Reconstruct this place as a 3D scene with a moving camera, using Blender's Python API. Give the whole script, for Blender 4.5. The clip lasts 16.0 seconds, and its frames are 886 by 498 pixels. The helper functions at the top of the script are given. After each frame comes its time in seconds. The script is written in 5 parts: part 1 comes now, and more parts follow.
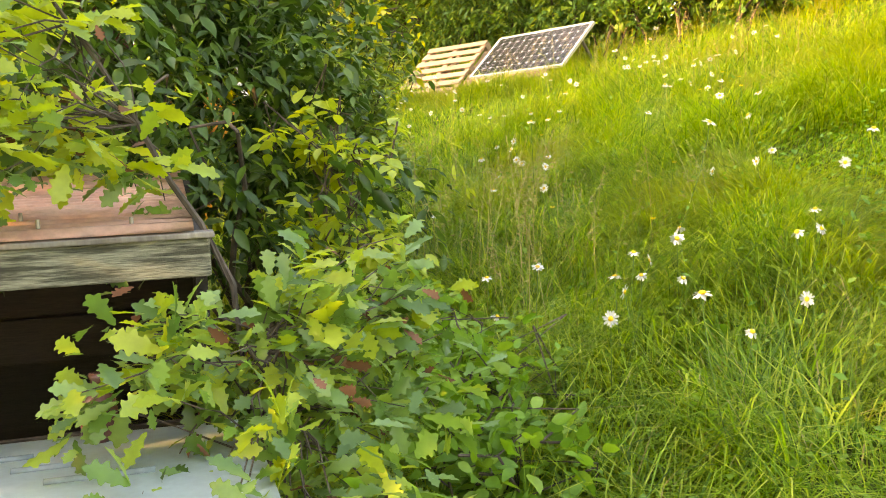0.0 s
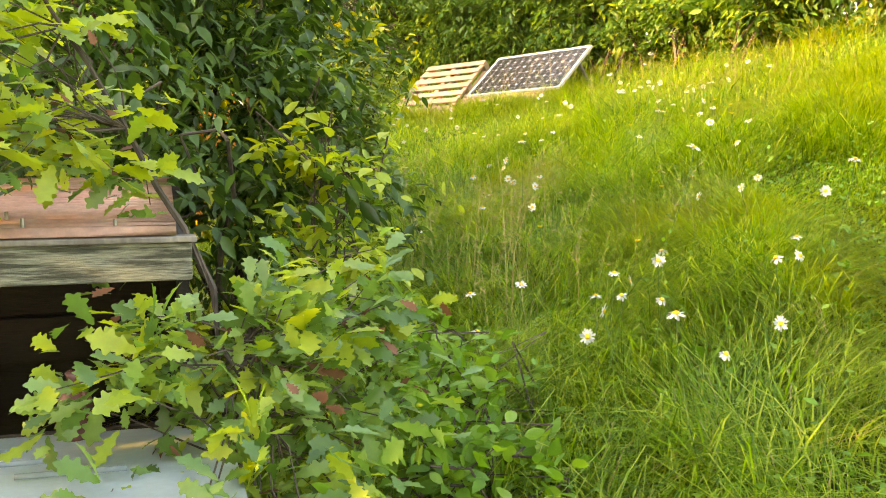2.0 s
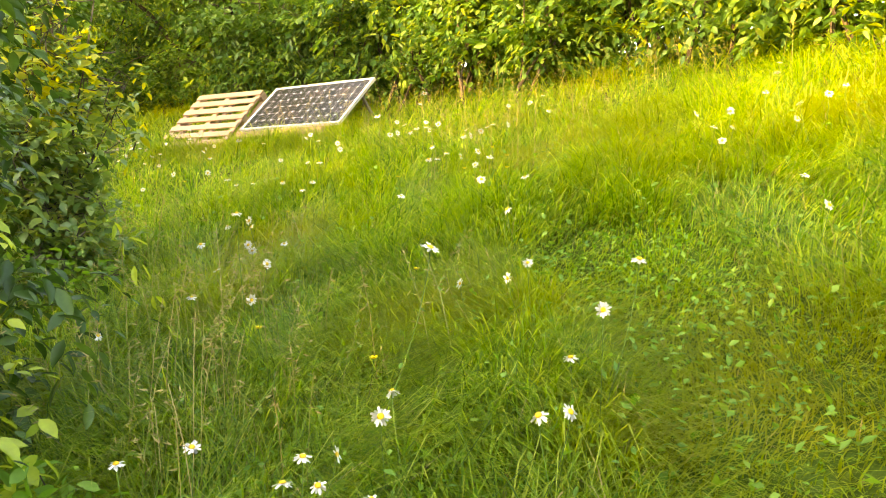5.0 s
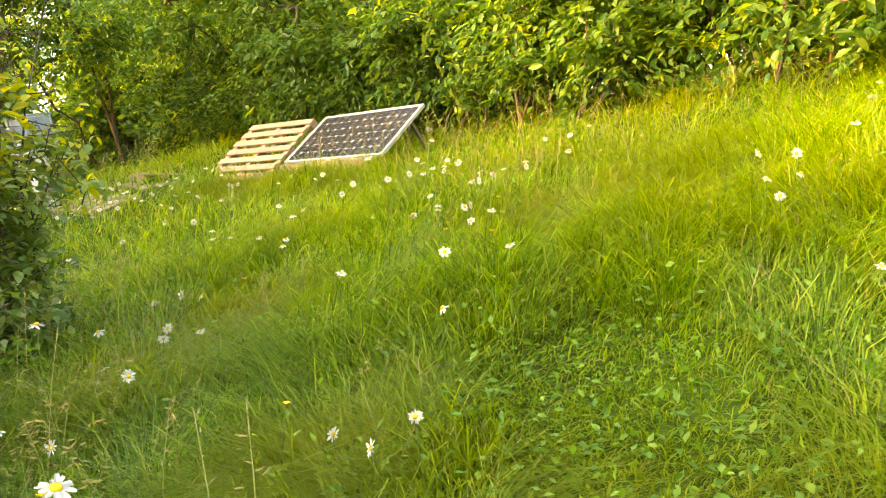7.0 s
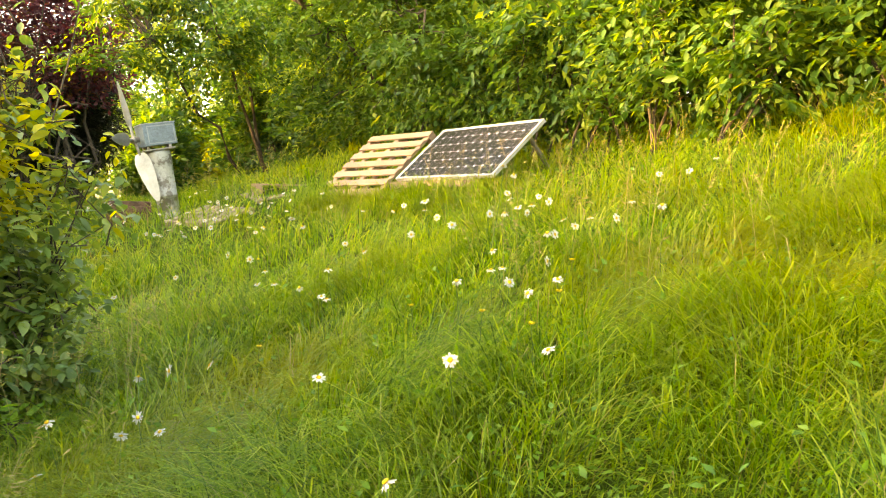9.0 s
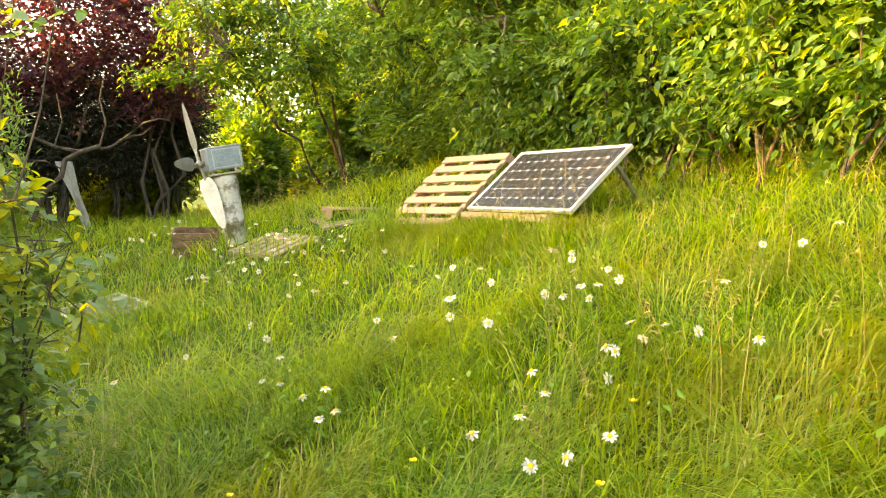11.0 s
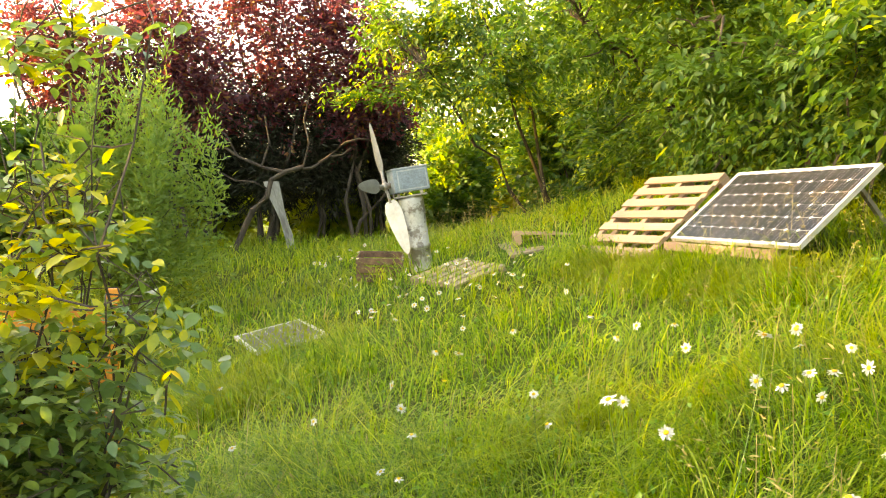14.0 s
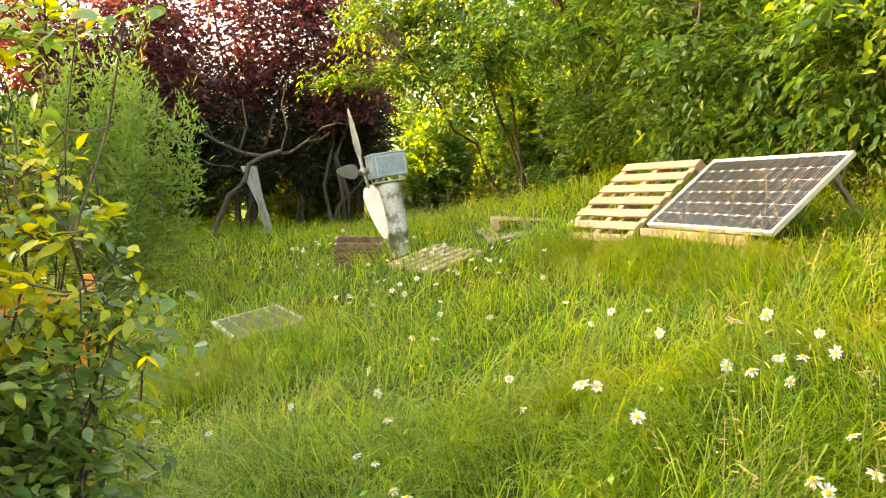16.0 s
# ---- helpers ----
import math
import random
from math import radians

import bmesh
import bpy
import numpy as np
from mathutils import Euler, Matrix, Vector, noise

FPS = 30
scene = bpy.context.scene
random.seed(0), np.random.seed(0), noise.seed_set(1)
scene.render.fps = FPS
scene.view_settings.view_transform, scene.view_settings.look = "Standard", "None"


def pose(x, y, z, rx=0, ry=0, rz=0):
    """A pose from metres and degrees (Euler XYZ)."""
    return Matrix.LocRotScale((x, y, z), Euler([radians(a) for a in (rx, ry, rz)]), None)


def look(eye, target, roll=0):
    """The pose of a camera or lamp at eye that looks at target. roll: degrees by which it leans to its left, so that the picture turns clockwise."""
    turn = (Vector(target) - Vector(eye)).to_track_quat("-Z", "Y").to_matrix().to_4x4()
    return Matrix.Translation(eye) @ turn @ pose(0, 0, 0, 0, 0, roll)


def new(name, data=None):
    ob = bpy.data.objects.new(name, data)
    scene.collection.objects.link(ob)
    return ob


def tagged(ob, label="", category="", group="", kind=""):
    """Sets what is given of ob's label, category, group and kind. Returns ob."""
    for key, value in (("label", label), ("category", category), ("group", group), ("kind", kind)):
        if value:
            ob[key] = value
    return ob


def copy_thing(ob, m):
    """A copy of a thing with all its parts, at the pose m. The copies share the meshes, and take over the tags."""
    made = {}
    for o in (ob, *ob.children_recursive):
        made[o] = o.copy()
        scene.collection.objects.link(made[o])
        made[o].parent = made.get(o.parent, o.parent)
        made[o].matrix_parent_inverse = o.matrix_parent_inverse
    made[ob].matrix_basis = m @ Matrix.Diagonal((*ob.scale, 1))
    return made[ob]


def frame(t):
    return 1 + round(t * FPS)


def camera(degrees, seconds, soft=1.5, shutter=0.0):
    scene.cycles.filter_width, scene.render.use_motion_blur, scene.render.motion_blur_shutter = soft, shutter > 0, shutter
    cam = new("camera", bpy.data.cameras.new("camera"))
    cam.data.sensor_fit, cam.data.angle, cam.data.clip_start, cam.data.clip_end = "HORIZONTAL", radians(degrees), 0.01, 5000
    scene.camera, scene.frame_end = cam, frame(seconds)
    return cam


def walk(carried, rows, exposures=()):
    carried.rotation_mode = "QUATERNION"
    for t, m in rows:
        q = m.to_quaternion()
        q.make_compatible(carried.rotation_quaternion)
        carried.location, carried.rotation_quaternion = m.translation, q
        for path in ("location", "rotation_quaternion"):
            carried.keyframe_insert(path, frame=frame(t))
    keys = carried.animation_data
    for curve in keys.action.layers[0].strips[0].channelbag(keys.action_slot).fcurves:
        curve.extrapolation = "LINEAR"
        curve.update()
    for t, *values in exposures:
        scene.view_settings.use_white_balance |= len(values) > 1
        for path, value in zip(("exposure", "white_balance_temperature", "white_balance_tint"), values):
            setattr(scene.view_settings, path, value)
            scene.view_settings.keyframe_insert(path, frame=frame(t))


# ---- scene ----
cam = camera(55.3, 16.0, soft=1.0)
PATH = [
    (0, (8.111, -7.659, -0.992), (6.616, -6.349, -1.212), -2.1),
    (0.5, (8.122, -7.676, -0.99), (6.508, -6.514, -1.206), -1.9),
    (1, (8.133, -7.689, -0.989), (6.487, -6.571, -1.187), -1.2),
    (1.5, (8.137, -7.679, -0.99), (6.513, -6.526, -1.17), -0.4),
    (2, (8.154, -7.653, -1.0), (6.665, -6.33, -1.179), -0.1),
    (2.5, (8.11, -7.583, -1.01), (6.768, -6.116, -1.224), 0.2),
    (3, (7.962, -7.442, -0.968), (6.703, -5.901, -1.168), -0.3),
    (3.5, (7.891, -7.338, -0.941), (6.691, -5.75, -1.132), -1.4),
    (4, (7.898, -7.125, -0.925), (6.72, -5.515, -1.065), -1.3),
    (4.5, (7.886, -6.948, -0.824), (6.723, -5.327, -0.964), -0.3),
    (5, (7.787, -6.765, -0.794), (6.624, -5.142, -0.92), -0.4),
    (5.2, (7.749, -6.701, -0.758), (6.584, -5.08, -0.875), -0.6),
    (7.3, (7.671, -5.394, -0.552), (6.286, -3.953, -0.636), -0.7),
    (7.5, (7.669, -5.279, -0.528), (6.286, -3.837, -0.611), -0.8),
    (8, (7.678, -5.035, -0.414), (6.25, -3.637, -0.497), 0.8),
    (8.5, (7.609, -4.905, -0.388), (6.104, -3.591, -0.479), 1.4),
    (9, (7.381, -4.681, -0.316), (5.758, -3.515, -0.408), 1.1),
    (9.5, (7.245, -4.535, -0.256), (5.55, -3.477, -0.341), 0.8),
    (10, (7.088, -4.263, -0.18), (5.357, -3.265, -0.264), 0.5),
    (10.2, (7.035, -4.199, -0.115), (5.296, -3.216, -0.196), 0.6),
    (12.3, (6.527, -3.651, 0.129), (4.763, -2.723, -0.035), 0.6),
    (12.5, (6.475, -3.61, 0.121), (4.71, -2.684, -0.043), 0.7),
    (13, (6.301, -3.534, 0.172), (4.501, -2.67, 0.069), 0.6),
    (13.5, (6.211, -3.496, 0.176), (4.318, -2.859, 0.086), 0.9),
    (14, (6.159, -3.446, 0.183), (4.222, -2.956, 0.093), 1.0),
    (14.5, (6.159, -3.432, 0.182), (4.222, -2.941, 0.086), 1.2),
    (15, (6.162, -3.438, 0.186), (4.231, -2.927, 0.084), 1.4),
    (15.5, (6.167, -3.438, 0.186), (4.241, -2.912, 0.069), 1.4),
    (16, (6.176, -3.44, 0.187), (4.253, -2.902, 0.063), 1.2),
]
walk(cam, [(t, look(eye, target, roll)) for t, eye, target, roll in PATH], [(0, 3.98, 11000, 20), (3, 3.98, 10800, 16), (5.2, 3.88, 11000, 14), (7.5, 3.68, 11200, 13), (10, 3.74, 11400, 14), (13, 3.78, 11200, 14), (16, 3.78, 11000, 14)])

# ---- light ----
SUN_AZ, SUN_EL = 252.0, 15.0
world = bpy.data.worlds.new("sky")
scene.world = world
world.use_nodes = True
wn = world.node_tree.nodes
sky = wn.new("ShaderNodeTexSky")
sky.sky_type = "NISHITA"
sky.sun_disc = False
sky.sun_elevation = radians(SUN_EL)
sky.sun_rotation = radians(90 - SUN_AZ)
sky.air_density, sky.dust_density, sky.ozone_density = 1.0, 2.5, 1.0
wn["Background"].inputs["Strength"].default_value = 0.15
world.node_tree.links.new(sky.outputs["Color"], wn["Background"].inputs["Color"])
sun = new("sun", bpy.data.lights.new("sun", "SUN"))
sun.data.energy, sun.data.angle, sun.data.color = 2.1, radians(0.6), (1.0, 0.66, 0.21)
sd = Vector((math.cos(radians(SUN_AZ)) * math.cos(radians(SUN_EL)), math.sin(radians(SUN_AZ)) * math.cos(radians(SUN_EL)), math.sin(radians(SUN_EL))))
sun.matrix_world = look(sd * 40, (0, 0, 0))


# ---- materials ----
def mat(name, col, rough=0.7, metal=0.0, var=0.15, scale=8.0, bump=0.0, bscale=60.0, col2=None, stretch=(1, 1, 1), spec=0.5, contrast=(0.35, 0.65), per_object=0.0):
    """A surface with two scales of variation between col and col2, and a fine relief."""
    m = bpy.data.materials.new(name)
    m.use_nodes = True
    n, l = m.node_tree.nodes, m.node_tree.links
    b = n["Principled BSDF"]
    b.inputs["Roughness"].default_value, b.inputs["Metallic"].default_value = rough, metal
    b.inputs["Specular IOR Level"].default_value = spec
    tc, mp = n.new("ShaderNodeTexCoord"), n.new("ShaderNodeMapping")
    mp.inputs["Scale"].default_value = stretch
    l.new(tc.outputs["Object"], mp.inputs["Vector"])
    t1, t2 = n.new("ShaderNodeTexNoise"), n.new("ShaderNodeTexNoise")
    for t, s, d in ((t1, scale, 6), (t2, bscale, 4)):
        t.inputs["Scale"].default_value, t.inputs["Detail"].default_value, t.inputs["Roughness"].default_value = s, d, 0.62
        l.new(mp.outputs["Vector"], t.inputs["Vector"])
    ramp = n.new("ShaderNodeValToRGB")
    c2 = col2 or tuple(c * (1 - 2.2 * var) for c in col)
    ramp.color_ramp.elements[0].position, ramp.color_ramp.elements[1].position = contrast
    ramp.color_ramp.elements[0].color, ramp.color_ramp.elements[1].color = (*c2, 1), (*col, 1)
    l.new(t1.outputs["Fac"], ramp.inputs["Fac"])
    hsv = n.new("ShaderNodeHueSaturation")
    mr = n.new("ShaderNodeMapRange")
    mr.inputs["From Min"].default_value, mr.inputs["From Max"].default_value = 0.3, 0.7
    mr.inputs["To Min"].default_value, mr.inputs["To Max"].default_value = 1 - var, 1 + var
    l.new(t2.outputs["Fac"], mr.inputs["Value"])
    value = mr.outputs["Result"]
    if per_object:
        oi, mo, mu = n.new("ShaderNodeObjectInfo"), n.new("ShaderNodeMapRange"), n.new("ShaderNodeMath")
        mo.inputs["To Min"].default_value, mo.inputs["To Max"].default_value = 1 - per_object, 1 + per_object
        mu.operation = "MULTIPLY"
        l.new(oi.outputs["Random"], mo.inputs["Value"])
        l.new(value, mu.inputs[0])
        l.new(mo.outputs["Result"], mu.inputs[1])
        value = mu.outputs["Value"]
    l.new(value, hsv.inputs["Value"])
    l.new(ramp.outputs["Color"], hsv.inputs["Color"])
    l.new(hsv.outputs["Color"], b.inputs["Base Color"])
    if bump:
        bp = n.new("ShaderNodeBump")
        bp.inputs["Strength"].default_value, bp.inputs["Distance"].default_value = 0.6, bump
        l.new(t2.outputs["Fac"], bp.inputs["Height"])
        l.new(bp.outputs["Normal"], b.inputs["Normal"])
    return m


def leaf_mat(name, cols, glow, rough=0.45, through_part=0.4, patch=None, patch_scale=0.5, spec=0.35):
    """Leaves: colour by island between the given tones, light passing through; patch mixes a second tone over wide areas."""
    m = bpy.data.materials.new(name)
    m.use_nodes = True
    n, l = m.node_tree.nodes, m.node_tree.links
    b, out = n["Principled BSDF"], n["Material Output"]
    b.inputs["Roughness"].default_value = rough
    b.inputs["Specular IOR Level"].default_value = spec
    g, ramp = n.new("ShaderNodeNewGeometry"), n.new("ShaderNodeValToRGB")
    e = ramp.color_ramp.elements
    e[0].position, e[0].color = 0.0, (*cols[0], 1)
    e[1].position, e[1].color = 1.0, (*cols[-1], 1)
    for k, c in enumerate(cols[1:-1]):
        x = e.new((k + 1) / (len(cols) - 1))
        x.color = (*c, 1)
    l.new(g.outputs["Random Per Island"], ramp.inputs["Fac"])
    colour = ramp.outputs["Color"]
    tc = n.new("ShaderNodeTexCoord")
    if patch:
        t, mx, r2 = n.new("ShaderNodeTexNoise"), n.new("ShaderNodeMix"), n.new("ShaderNodeMapRange")
        t.inputs["Scale"].default_value, t.inputs["Detail"].default_value = patch_scale, 5
        r2.inputs["From Min"].default_value, r2.inputs["From Max"].default_value = 0.45, 0.7
        mx.data_type = "RGBA"
        mx.inputs["B"].default_value = (*patch, 1)
        l.new(tc.outputs["Object"], t.inputs["Vector"])
        l.new(t.outputs["Fac"], r2.inputs["Value"])
        l.new(r2.outputs["Result"], mx.inputs["Factor"])
        l.new(colour, mx.inputs["A"])
        colour = mx.outputs["Result"]
    t2, mr, hsv = n.new("ShaderNodeTexNoise"), n.new("ShaderNodeMapRange"), n.new("ShaderNodeHueSaturation")
    t2.inputs["Scale"].default_value, t2.inputs["Detail"].default_value = 45, 3
    mr.inputs["To Min"].default_value, mr.inputs["To Max"].default_value = 0.75, 1.25
    l.new(tc.outputs["Object"], t2.inputs["Vector"])
    l.new(t2.outputs["Fac"], mr.inputs["Value"])
    l.new(mr.outputs["Result"], hsv.inputs["Value"])
    l.new(colour, hsv.inputs["Color"])
    l.new(hsv.outputs["Color"], b.inputs["Base Color"])
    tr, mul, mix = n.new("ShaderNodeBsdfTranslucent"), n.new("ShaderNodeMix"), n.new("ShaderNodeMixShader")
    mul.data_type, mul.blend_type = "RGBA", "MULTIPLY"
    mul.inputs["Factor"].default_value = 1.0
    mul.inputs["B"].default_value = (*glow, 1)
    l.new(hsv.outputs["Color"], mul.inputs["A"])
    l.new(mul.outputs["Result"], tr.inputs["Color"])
    mix.inputs["Fac"].default_value = through_part
    l.new(b.outputs["BSDF"], mix.inputs[1])
    l.new(tr.outputs["BSDF"], mix.inputs[2])
    l.new(mix.outputs["Shader"], out.inputs["Surface"])
    return m


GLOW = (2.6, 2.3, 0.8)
M_GROUND = mat("meadow_soil", (0.06, 0.12, 0.016), 0.95, var=0.3, scale=1.6, col2=(0.045, 0.05, 0.014), bump=0.03, bscale=30, spec=0.1)
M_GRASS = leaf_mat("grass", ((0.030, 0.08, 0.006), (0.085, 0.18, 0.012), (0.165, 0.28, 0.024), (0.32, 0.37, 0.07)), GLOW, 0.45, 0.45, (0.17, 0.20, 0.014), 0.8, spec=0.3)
M_STRAW = leaf_mat("dry_grass", ((0.30, 0.24, 0.09), (0.38, 0.30, 0.13), (0.25, 0.26, 0.08)), (1.5, 1.4, 1.0), 0.6, 0.3)
M_WEED = leaf_mat("weed_leaf", ((0.06, 0.15, 0.02), (0.10, 0.23, 0.03), (0.16, 0.27, 0.04)), GLOW, 0.5, 0.35)
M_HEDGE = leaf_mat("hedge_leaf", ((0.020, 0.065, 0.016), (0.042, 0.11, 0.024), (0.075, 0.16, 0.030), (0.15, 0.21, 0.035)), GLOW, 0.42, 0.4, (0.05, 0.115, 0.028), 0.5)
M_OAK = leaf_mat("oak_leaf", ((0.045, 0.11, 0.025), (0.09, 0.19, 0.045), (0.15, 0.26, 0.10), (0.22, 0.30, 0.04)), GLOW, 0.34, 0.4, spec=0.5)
M_BROWN = leaf_mat("dead_leaf", ((0.12, 0.05, 0.025), (0.20, 0.08, 0.04)), (1.3, 1, 0.8), 0.7, 0.2)
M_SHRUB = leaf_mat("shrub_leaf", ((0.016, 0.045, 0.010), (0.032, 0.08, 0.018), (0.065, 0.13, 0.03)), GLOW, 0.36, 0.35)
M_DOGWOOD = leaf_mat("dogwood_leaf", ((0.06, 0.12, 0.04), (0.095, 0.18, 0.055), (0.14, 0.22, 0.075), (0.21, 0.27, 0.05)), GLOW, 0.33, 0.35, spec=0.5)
# Yellow base colour stands in for evening sun on green leaves.
M_SUNLIT_LEAF = leaf_mat("sunlit_yellow_leaf", ((0.26, 0.29, 0.025), (0.36, 0.34, 0.03), (0.16, 0.22, 0.03)), GLOW, 0.4, 0.4)
# Yellow-green of young leaves; also stands for sunlit leaves on oak and hedge.
M_YOUNG_SUNLIT = leaf_mat("young_sunlit_leaf", ((0.22, 0.30, 0.04), (0.30, 0.36, 0.05), (0.17, 0.27, 0.035)), GLOW, 0.4, 0.4)
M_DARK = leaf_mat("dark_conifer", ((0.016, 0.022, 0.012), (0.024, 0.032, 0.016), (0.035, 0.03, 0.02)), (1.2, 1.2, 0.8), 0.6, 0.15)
M_PURPLE = leaf_mat("plum_leaf", ((0.06, 0.030, 0.045), (0.095, 0.042, 0.058), (0.15, 0.05, 0.05)), (2.4, 1.2, 1.2), 0.45, 0.5)
M_RUST = leaf_mat("withered_leaf", ((0.15, 0.07, 0.03), (0.25, 0.11, 0.04), (0.12, 0.10, 0.04)), (1.8, 1.2, 0.8), 0.6, 0.3)
M_WILLOW = leaf_mat("willow_leaf", ((0.10, 0.18, 0.05), (0.14, 0.23, 0.07), (0.18, 0.25, 0.06)), GLOW, 0.5, 0.4)
M_BARK = mat("bark", (0.085, 0.065, 0.05), 0.9, var=0.3, scale=14, bump=0.01, bscale=50, stretch=(1, 1, 0.3), col2=(0.04, 0.03, 0.024))
M_DEADWOOD = mat("weathered_wood", (0.24, 0.22, 0.195), 0.85, var=0.25, scale=9, bump=0.006, bscale=50, stretch=(1, 1, 0.25), col2=(0.09, 0.075, 0.065))
M_POST = mat("silvery_wood", (0.36, 0.36, 0.35), 0.85, var=0.2, scale=9, bump=0.005, bscale=50, stretch=(1, 1, 0.25), col2=(0.18, 0.17, 0.16))
M_PALLET = mat("pale_pine", (0.40, 0.25, 0.18), 0.75, var=0.12, scale=6, bump=0.002, bscale=70, stretch=(0.4, 6, 6), col2=(0.34, 0.23, 0.14), per_object=0.1)
M_PALLET_OLD = mat("greyed_pine", (0.37, 0.28, 0.185), 0.85, var=0.2, scale=6, bump=0.003, bscale=60, stretch=(0.4, 6, 6), col2=(0.22, 0.18, 0.14), per_object=0.12)
M_ALU = mat("pale_aluminium", (0.56, 0.55, 0.53), 0.45, 0.25, var=0.08, scale=10, bump=0.0)
M_SHEET = mat("white_backsheet", (0.72, 0.72, 0.70), 0.4, var=0.06, scale=10)
M_CELL = mat("silicon_cell", (0.018, 0.016, 0.02), 0.22, 0.0, spec=0.18, var=0.25, scale=7, col2=(0.035, 0.03, 0.03), per_object=0.2)
M_CELL_DUSTY = mat("dusty_cell", (0.08, 0.08, 0.09), 0.4, 0.0, spec=0.25, var=0.25, scale=5, col2=(0.15, 0.145, 0.14), per_object=0.15)
M_BUS = mat("silver_busbar", (0.45, 0.45, 0.45), 0.35, 0.6, var=0.1)
M_PAINT = mat("peeling_white_paint", (0.43, 0.43, 0.40), 0.6, var=0.15, scale=6, col2=(0.17, 0.15, 0.12), contrast=(0.43, 0.50), bump=0.003, bscale=40)
M_LIT_BLADE = mat("lit_white_blade", (0.58, 0.58, 0.56), 0.5, var=0.08, scale=7, col2=(0.42, 0.42, 0.39))
M_ZINC = mat("blue_grey_zinc", (0.22, 0.28, 0.33), 0.55, 0.1, var=0.2, scale=9, col2=(0.15, 0.19, 0.23), bump=0.001, bscale=60)
M_STEEL = mat("dull_steel", (0.32, 0.31, 0.29), 0.45, 0.6, var=0.2, scale=14, col2=(0.18, 0.15, 0.12))
M_SHADED_BLADE = mat("grey_shaded_blade", (0.15, 0.15, 0.135), 0.45, 0.0, var=0.12, scale=8, col2=(0.21, 0.205, 0.185))
M_CRATE = mat("brown_crate", (0.25, 0.14, 0.095), 0.7, var=0.25, scale=9, col2=(0.08, 0.045, 0.03), bump=0.003)
M_ROOF = mat("faded_red_sheet", (0.58, 0.29, 0.22), 0.7, var=0.15, scale=4, col2=(0.64, 0.44, 0.36), bump=0.002, bscale=40, contrast=(0.3, 0.75))
M_ROOF_PALE = mat("lichen_grey_sheet", (0.60, 0.55, 0.48), 0.75, var=0.15, scale=6, col2=(0.50, 0.33, 0.26), contrast=(0.35, 0.6))
M_BEAM = mat("mossy_beam", (0.20, 0.20, 0.155), 0.9, var=0.45, scale=6, contrast=(0.42, 0.56), col2=(0.05, 0.05, 0.035), stretch=(1.2, 13, 15), bump=0.010, bscale=22)
# Near-black: the shade inside the shelter is put into the board colour.
M_SHADED_BOARD = mat("shaded_board", (0.03, 0.021, 0.017), 0.8, var=0.3, scale=8, col2=(0.02, 0.015, 0.012), stretch=(0.8, 6, 8), bump=0.006, bscale=30)
M_OLD_BOARD = mat("grimy_grey_board", (0.10, 0.085, 0.075), 0.9, var=0.4, scale=6, col2=(0.025, 0.02, 0.016), stretch=(0.8, 8, 10), bump=0.008, bscale=24, contrast=(0.4, 0.6))
M_PLASTIC = mat("pale_blue_plastic", (0.56, 0.66, 0.69), 0.4, var=0.06, scale=5, col2=(0.46, 0.56, 0.60))
# Darker tone paints the shade in the sheet's pressed grooves.
M_PLASTIC_RIB = mat("groove_shade_plastic", (0.20, 0.25, 0.27), 0.6, var=0.15, scale=12, col2=(0.13, 0.17, 0.18))
M_ZINC_PALE = mat("pale_zinc", (0.36, 0.40, 0.43), 0.55, 0.1, var=0.15, scale=9, col2=(0.26, 0.29, 0.31))
M_JUG = mat("brown_glass_jug", (0.20, 0.08, 0.07), 0.25, var=0.2, scale=6)
M_ORANGE = mat("orange_plastic", (0.75, 0.28, 0.03), 0.55, var=0.15, scale=5, col2=(0.60, 0.20, 0.03))
M_PETAL = mat("white_petal", (0.76, 0.76, 0.74), 0.6, var=0.04, scale=30)
M_DISC = mat("yellow_disc", (0.80, 0.50, 0.02), 0.7, var=0.15, scale=200, bump=0.001, bscale=900)
M_STEM = mat("flower_stem", (0.11, 0.20, 0.04), 0.6, var=0.15, scale=30)
M_BUTTER = mat("buttercup_petal", (0.85, 0.62, 0.02), 0.35, var=0.08, scale=30)

# ---- shapes ----
rng = np.random.default_rng(7)


def smooth(a, b, x):
    t = np.clip((np.asarray(x, float) - a) / (b - a), 0, 1)
    return t * t * (3 - 2 * t)


def G(x, y):
    """Height of the ground: a bank that rises to the hedge, flattening towards the far trees and below the path."""
    x, y = np.asarray(x, float), np.asarray(y, float)
    near = -0.305 + 0.046 * np.clip(x, -20, 14) + 0.309 * np.clip(y, -9.5, 4.5) + 0.13 * smooth(1.0, -2.5, x) + 0.6 * (1 - np.exp(-np.maximum(0, -x - 0.5) / 4))
    far = -0.42 + 0.05 * np.clip(y, -12, 3)
    w = smooth(-3.0, -8.5, x)
    z = near * (1 - w) + far * w
    return z + 0.035 * np.sin(1.7 * x + 0.6 * y) * np.cos(1.3 * y - 0.5 * x) + 0.02 * np.sin(3.9 * x + 1) * np.sin(3.3 * y)


def g(x, y):
    return float(G(x, y))


